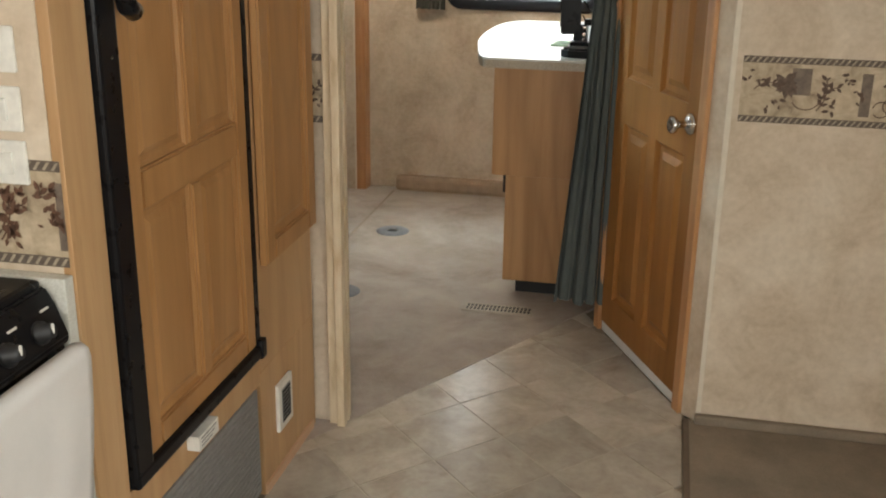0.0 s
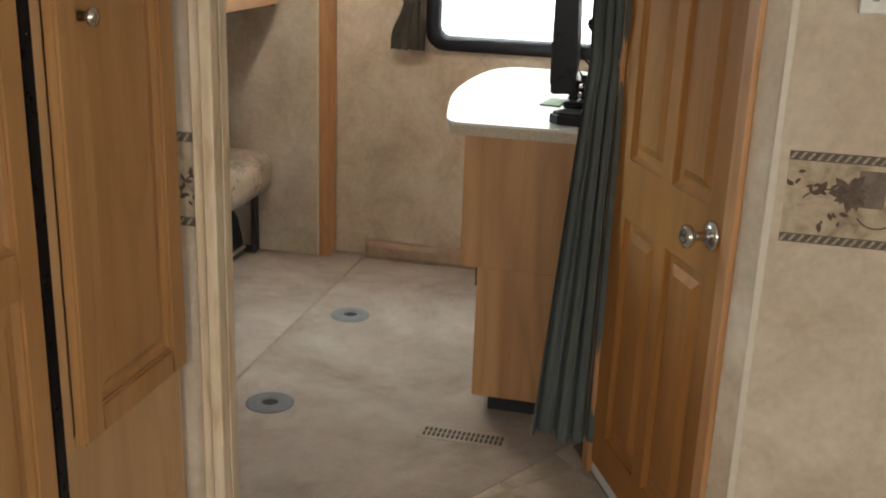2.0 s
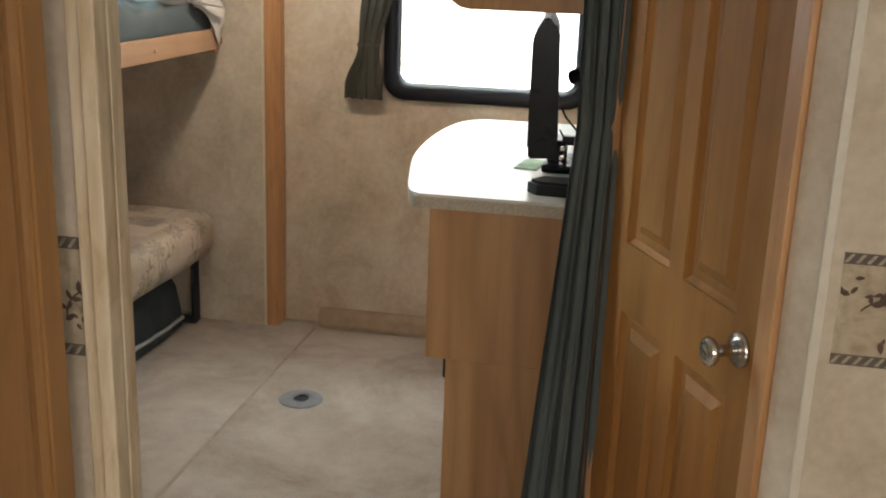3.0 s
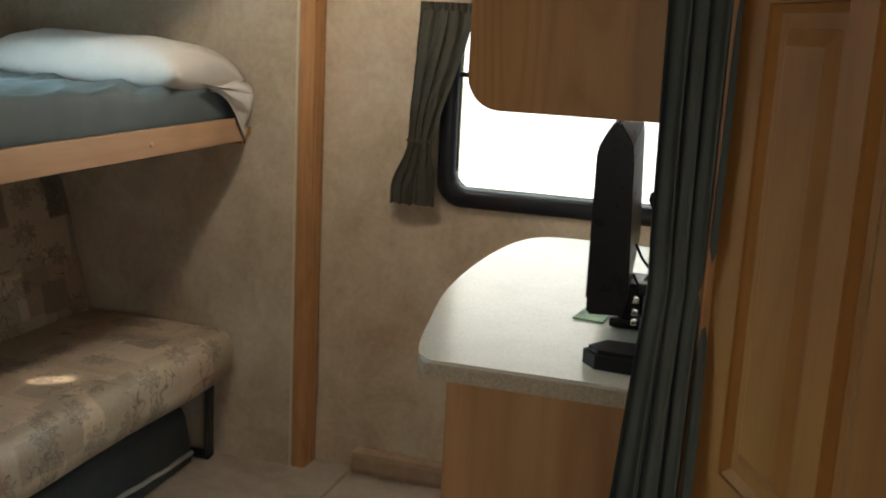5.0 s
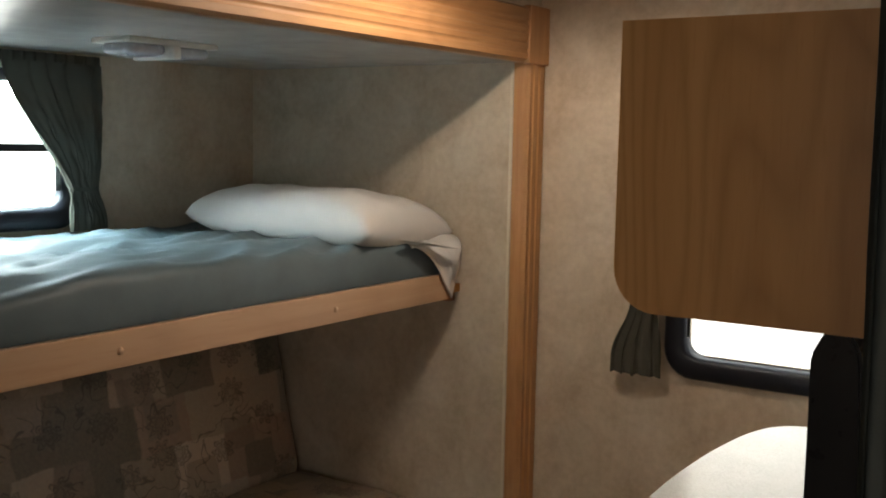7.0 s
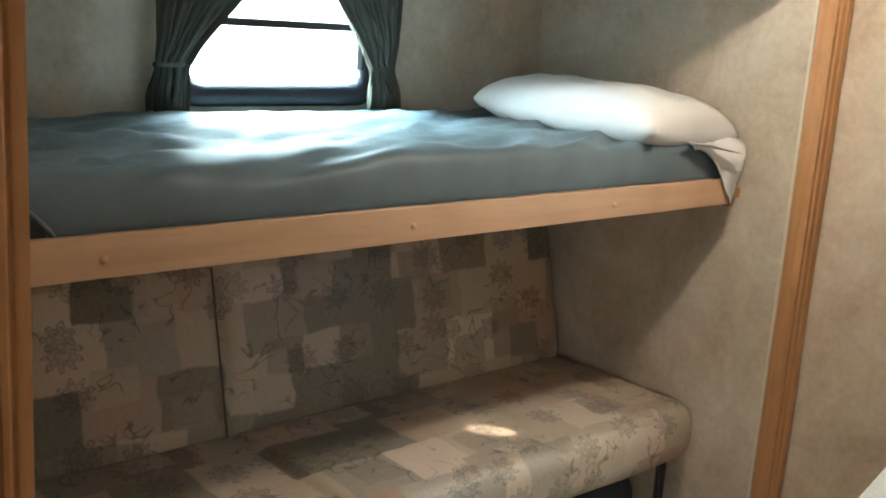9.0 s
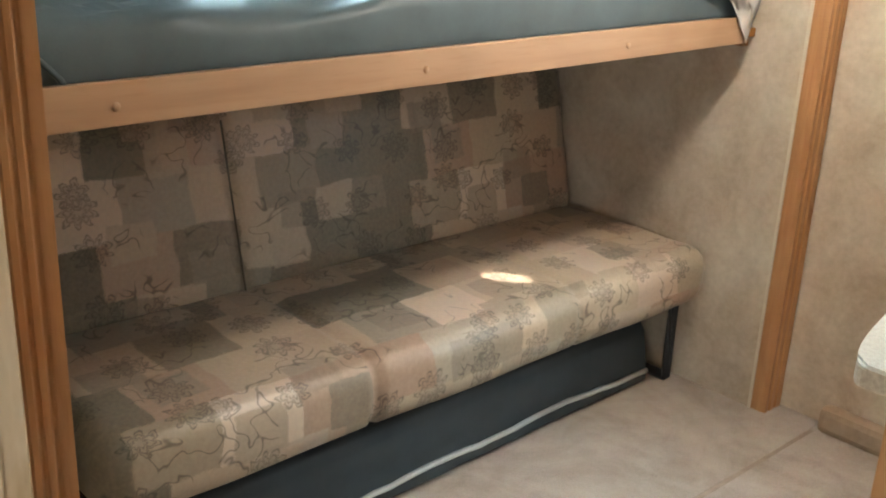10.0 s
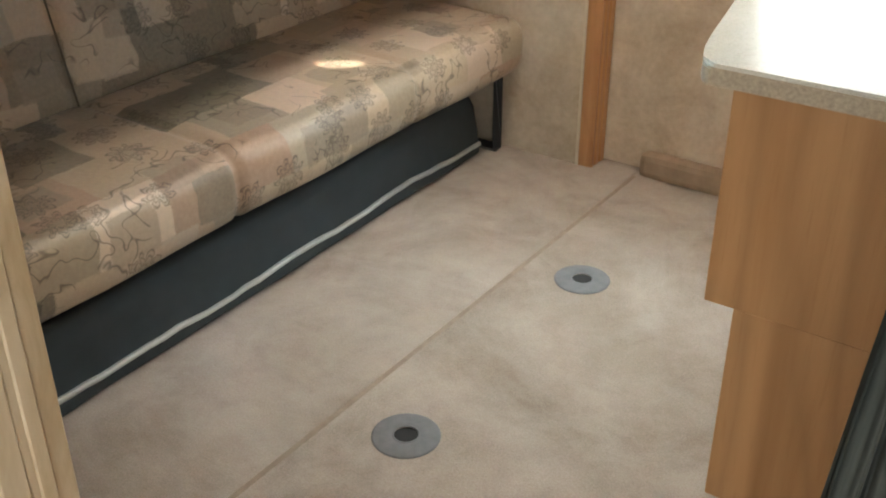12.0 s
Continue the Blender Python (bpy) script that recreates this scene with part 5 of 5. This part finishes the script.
# overhead cabinet
over = thing("overhead_cabinet", "wood-grain overhead cabinet with rounded lower corner", "cabinet")
pts = [(0.845, 1.42), (0.845, 1.775), (0.072, 1.775)]
r = 0.055
for k in range(9):
    a = math.pi + k / 8 * math.pi / 2
    pts.append((0.072 + r + r * math.cos(a), 1.42 + r + r * math.sin(a)))
bm = bmesh.new()
f = [bm.verts.new((x, 4.467, z)) for x, z in pts]
b = [bm.verts.new((x, 4.485, z)) for x, z in pts]
bm.faces.new(f)
bm.faces.new(b[::-1])
for i in range(len(pts)):
    bm.faces.new((f[i], f[(i + 1) % len(pts)], b[(i + 1) % len(pts)], b[i]))
bmesh.ops.recalc_face_normals(bm, faces=bm.faces)
part("end_panel", bm, panel_oak, over)
part("box", block(0.14, 0.845, 4.4855, REAR - 0.03, 1.44, 1.765), panel_oak, over)
for y0, y1 in ((4.50, 5.24), (5.25, 6.0)):
    part("door_front", block(0.122, 0.1395, y0, y1, 1.445, 1.76, 0.003), panel_oak, over)

# ---- television ----
tv = thing("television", "flat black television seen edge-on, standing on the desk", "television")
sect = [(0.256, 1.032), (0.253, 1.345), (0.268, 1.376), (0.282, 1.398), (0.292, 1.398), (0.318, 1.360), (0.322, 1.33), (0.332, 1.09), (0.326, 1.036)]
bm = bmesh.new()
f = [bm.verts.new((x, 4.715, z)) for x, z in sect]
b = [bm.verts.new((x - 0.048, 5.27, z)) for x, z in sect]
bm.faces.new(f)
bm.faces.new(b[::-1])
for i in range(len(sect)):
    bm.faces.new((f[i], f[(i + 1) % len(sect)], b[(i + 1) % len(sect)], b[i]))
bmesh.ops.recalc_face_normals(bm, faces=bm.faces)
bmesh.ops.bevel(bm, geom=bm.edges[:], offset=0.006, segments=2, affect='EDGES', clamp_overlap=True)
part("case", bm, black_plastic, tv, "glossy black case")
part("screen", prism([(0.2500, 4.735), (0.2545, 4.735), (0.2115, 5.25), (0.2070, 5.25)], 1.06, 1.335), plain("dark_screen", (0.01, 0.012, 0.014), 0.08), tv)
part("neck", block(0.285, 0.335, 4.95, 5.07, DESK_TOP + 0.02, 1.045, 0.006), black_plastic, tv)
part("foot", block(0.275, 0.44, 4.90, 5.12, DESK_TOP + 0.0005, DESK_TOP + 0.022, 0.008), black_plastic, tv)
part("wall_arm", tube([(0.342, 4.99, 1.22), (0.42, 4.92, 1.25), (0.50, 4.95, 1.28), (0.84, 5.05, 1.28)], 0.022, 8), black_steel, tv, "black swing arm")
part("arm_plate", block(0.395, 0.425, 4.86, 4.90, 1.13, 1.25, 0.004), grille_grey, tv)


def smooth_line(pts, steps=6):
    """A smooth line through a few places."""
    out = []
    for i in range(len(pts) - 1):
        q = [Vector(pts[max(0, min(len(pts) - 1, i + d))]) for d in (-1, 0, 1, 2)]
        for k in range(steps):
            t = k / steps
            out.append(0.5 * ((2 * q[1]) + (q[2] - q[0]) * t + (2 * q[0] - 5 * q[1] + 4 * q[2] - q[3]) * t * t + (3 * q[1] - q[0] - 3 * q[2] + q[3]) * t ** 3))
    return out + [Vector(pts[-1])]


part("plug", block(0.338, 0.392, 4.785, 4.815, 1.062, 1.086, 0.005), black_plastic, tv, "black cable plug")
for line in ([(0.330, 4.80, 1.16), (0.345, 4.79, 1.135), (0.372, 4.79, 1.105), (0.385, 4.80, 1.08)],
             [(0.390, 4.80, 1.075), (0.412, 4.795, 1.10), (0.408, 4.80, 1.16), (0.392, 4.81, 1.20), (0.384, 4.84, 1.225)],
             [(0.385, 4.80, 1.072), (0.420, 4.80, 1.05), (0.440, 4.83, 1.02), (0.445, 4.90, DESK_TOP + 0.01)],
             [(0.330, 4.80, 1.10), (0.340, 4.79, 1.085), (0.352, 4.795, 1.076)]):
    part("cable", tube(smooth_line(line), 0.0028, 6), black_plastic, tv, "", True)
for y, z in ((4.79, 1.045), (4.79, 1.020), (4.785, 1.002)):
    part("connector", block(0.333, 0.345, y, y + 0.012, z, z + 0.011, 0.002), chrome, tv, "small shiny connector")
box_t = thing("media_box", "small black wedge-shaped media box lying on the desk", "media box")
bm = prism([(0.268, 4.645), (0.295, 4.610), (0.43, 4.600), (0.44, 4.70), (0.30, 4.70)], DESK_TOP + 0.0005, DESK_TOP + 0.035, 0.008)
part("case", bm, plain("matt_black_plastic", (0.010, 0.010, 0.011), 0.6, spec=0.2), box_t)
leaf = thing("leaflet", "folded green and white leaflet under the television", "leaflet")
part("page", prism([(0.196, 4.93), (0.262, 4.92), (0.27, 5.06), (0.212, 5.08)], DESK_TOP + 0.0005, DESK_TOP + 0.004), plain("green_paper", (0.22, 0.36, 0.20), 0.6, vary=0.5, scale=25), leaf)

# ---- floor fittings ----
for y in (5.282, 4.455):
    t = thing("table_socket", "round steel table-leg socket set in the carpet", "floor socket", "floor sockets")
    part("flange", lathe([(0.028, 0.003), (0.030, 0.005), (0.074, 0.0045), (0.078, 0.002), (0.078, 0.0)], 36, (-0.558, y, 0.003), None, False), ring_metal, t, "", True)
    # flat disc, with the shade of the hole as its colour
    part("hole", lathe([(0.0, 0.0012), (0.0285, 0.0012)], 28, (-0.558, y, 0.003), None, False), dark_hole, t)
    part("collar", lathe([(0.027, 0.004), (0.028, 0.0066), (0.031, 0.0066), (0.032, 0.0045)], 28, (-0.558, y, 0.003), None, False), ring_metal, t, "", True)
# register slots are dark bars on the plate; the openings' shade is their colour
slot_m = plain("dark_slot", (0.07, 0.06, 0.05), 0.9)
reg = thing("floor_register", "tan metal floor register with rows of slots", "vent")
part("plate", block(-0.045, 0.235, 4.372, 4.452, 0.003, 0.0085, 0.002), plain("tan_metal", (0.36, 0.305, 0.235), 0.5, 0.1), reg)
for i in range(17):
    for y0 in (4.384, 4.414):
        part("slot", block(-0.028 + i * 0.0150, -0.019 + i * 0.0150, y0, y0 + 0.024, 0.0083, 0.0092), slot_m, reg)

# ---- vinyl floor tiles ----
vf = thing("vinyl_floor", "stone-look vinyl tiles laid diagonally in the hall", "floor", kind="structure")
TA, TB, TO = Vector((0.172, 0.182)), Vector((0.166, -0.178)), Vector((0.443, 3.607))
limits = [(Vector((FRIDGE_X + 0.001, 0)), Vector((1, 0))), (Vector((0.794, 0)), Vector((-1, 0))), (Vector((0, -1.2)), Vector((0, 1))),
          (E0, Vector((E1.y - E0.y, -(E1.x - E0.x))).normalized()),
          (Vector((DOOR_B.x, DOOR_B.y)), Vector((nb.x, nb.y)))]


def clipped(poly, point, normal):
    out = []
    for i, p in enumerate(poly):
        q = poly[(i + 1) % len(poly)]
        dp, dq = (p - point).dot(normal), (q - point).dot(normal)
        if dp >= 0:
            out.append(p)
        if dp * dq < 0:
            out.append(p + (q - p) * (dp / (dp - dq)))
    return out


for i in range(-22, 12):
    for j in range(-10, 24):
        c = TO + TA * (i + 0.5) + TB * (j + 0.5)
        g = 0.0035
        ga, gb = TA.normalized() * g, TB.normalized() * g
        poly = [c - TA / 2 - TB / 2 + ga / 2 + gb / 2, c - TA / 2 + TB / 2 + ga / 2 - gb / 2, c + TA / 2 + TB / 2 - ga / 2 - gb / 2, c + TA / 2 - TB / 2 - ga / 2 + gb / 2]
        cut = poly
        for pt, nr in limits:
            cut = clipped(cut, pt, nr)
            if len(cut) < 3:
                break
        if len(cut) < 3:
            continue
        ar = sum(a.x * b.y - b.x * a.y for a, b in zip(cut, cut[1:] + cut[:1]))
        if abs(ar) < 0.0006:
            continue
        if ar < 0:
            cut = cut[::-1]
        bm = prism([tuple(p - c) for p in cut], -0.0075, 0.001, 0.0015)
        o = part("tile", bm, vinyl, vf)
        o.location = (c.x, c.y, 0)
structure(obj("grout_bed", prism([(FRIDGE_X, -1.2), (0.796, -1.2), (0.77, 3.746), (0.498, 4.322), (0.40, 4.43), (FRIDGE_X, 3.25)], -0.0079, -0.0008), plain("tan_grout", (0.44, 0.38, 0.30), 0.7)), "pale grout between tiles")
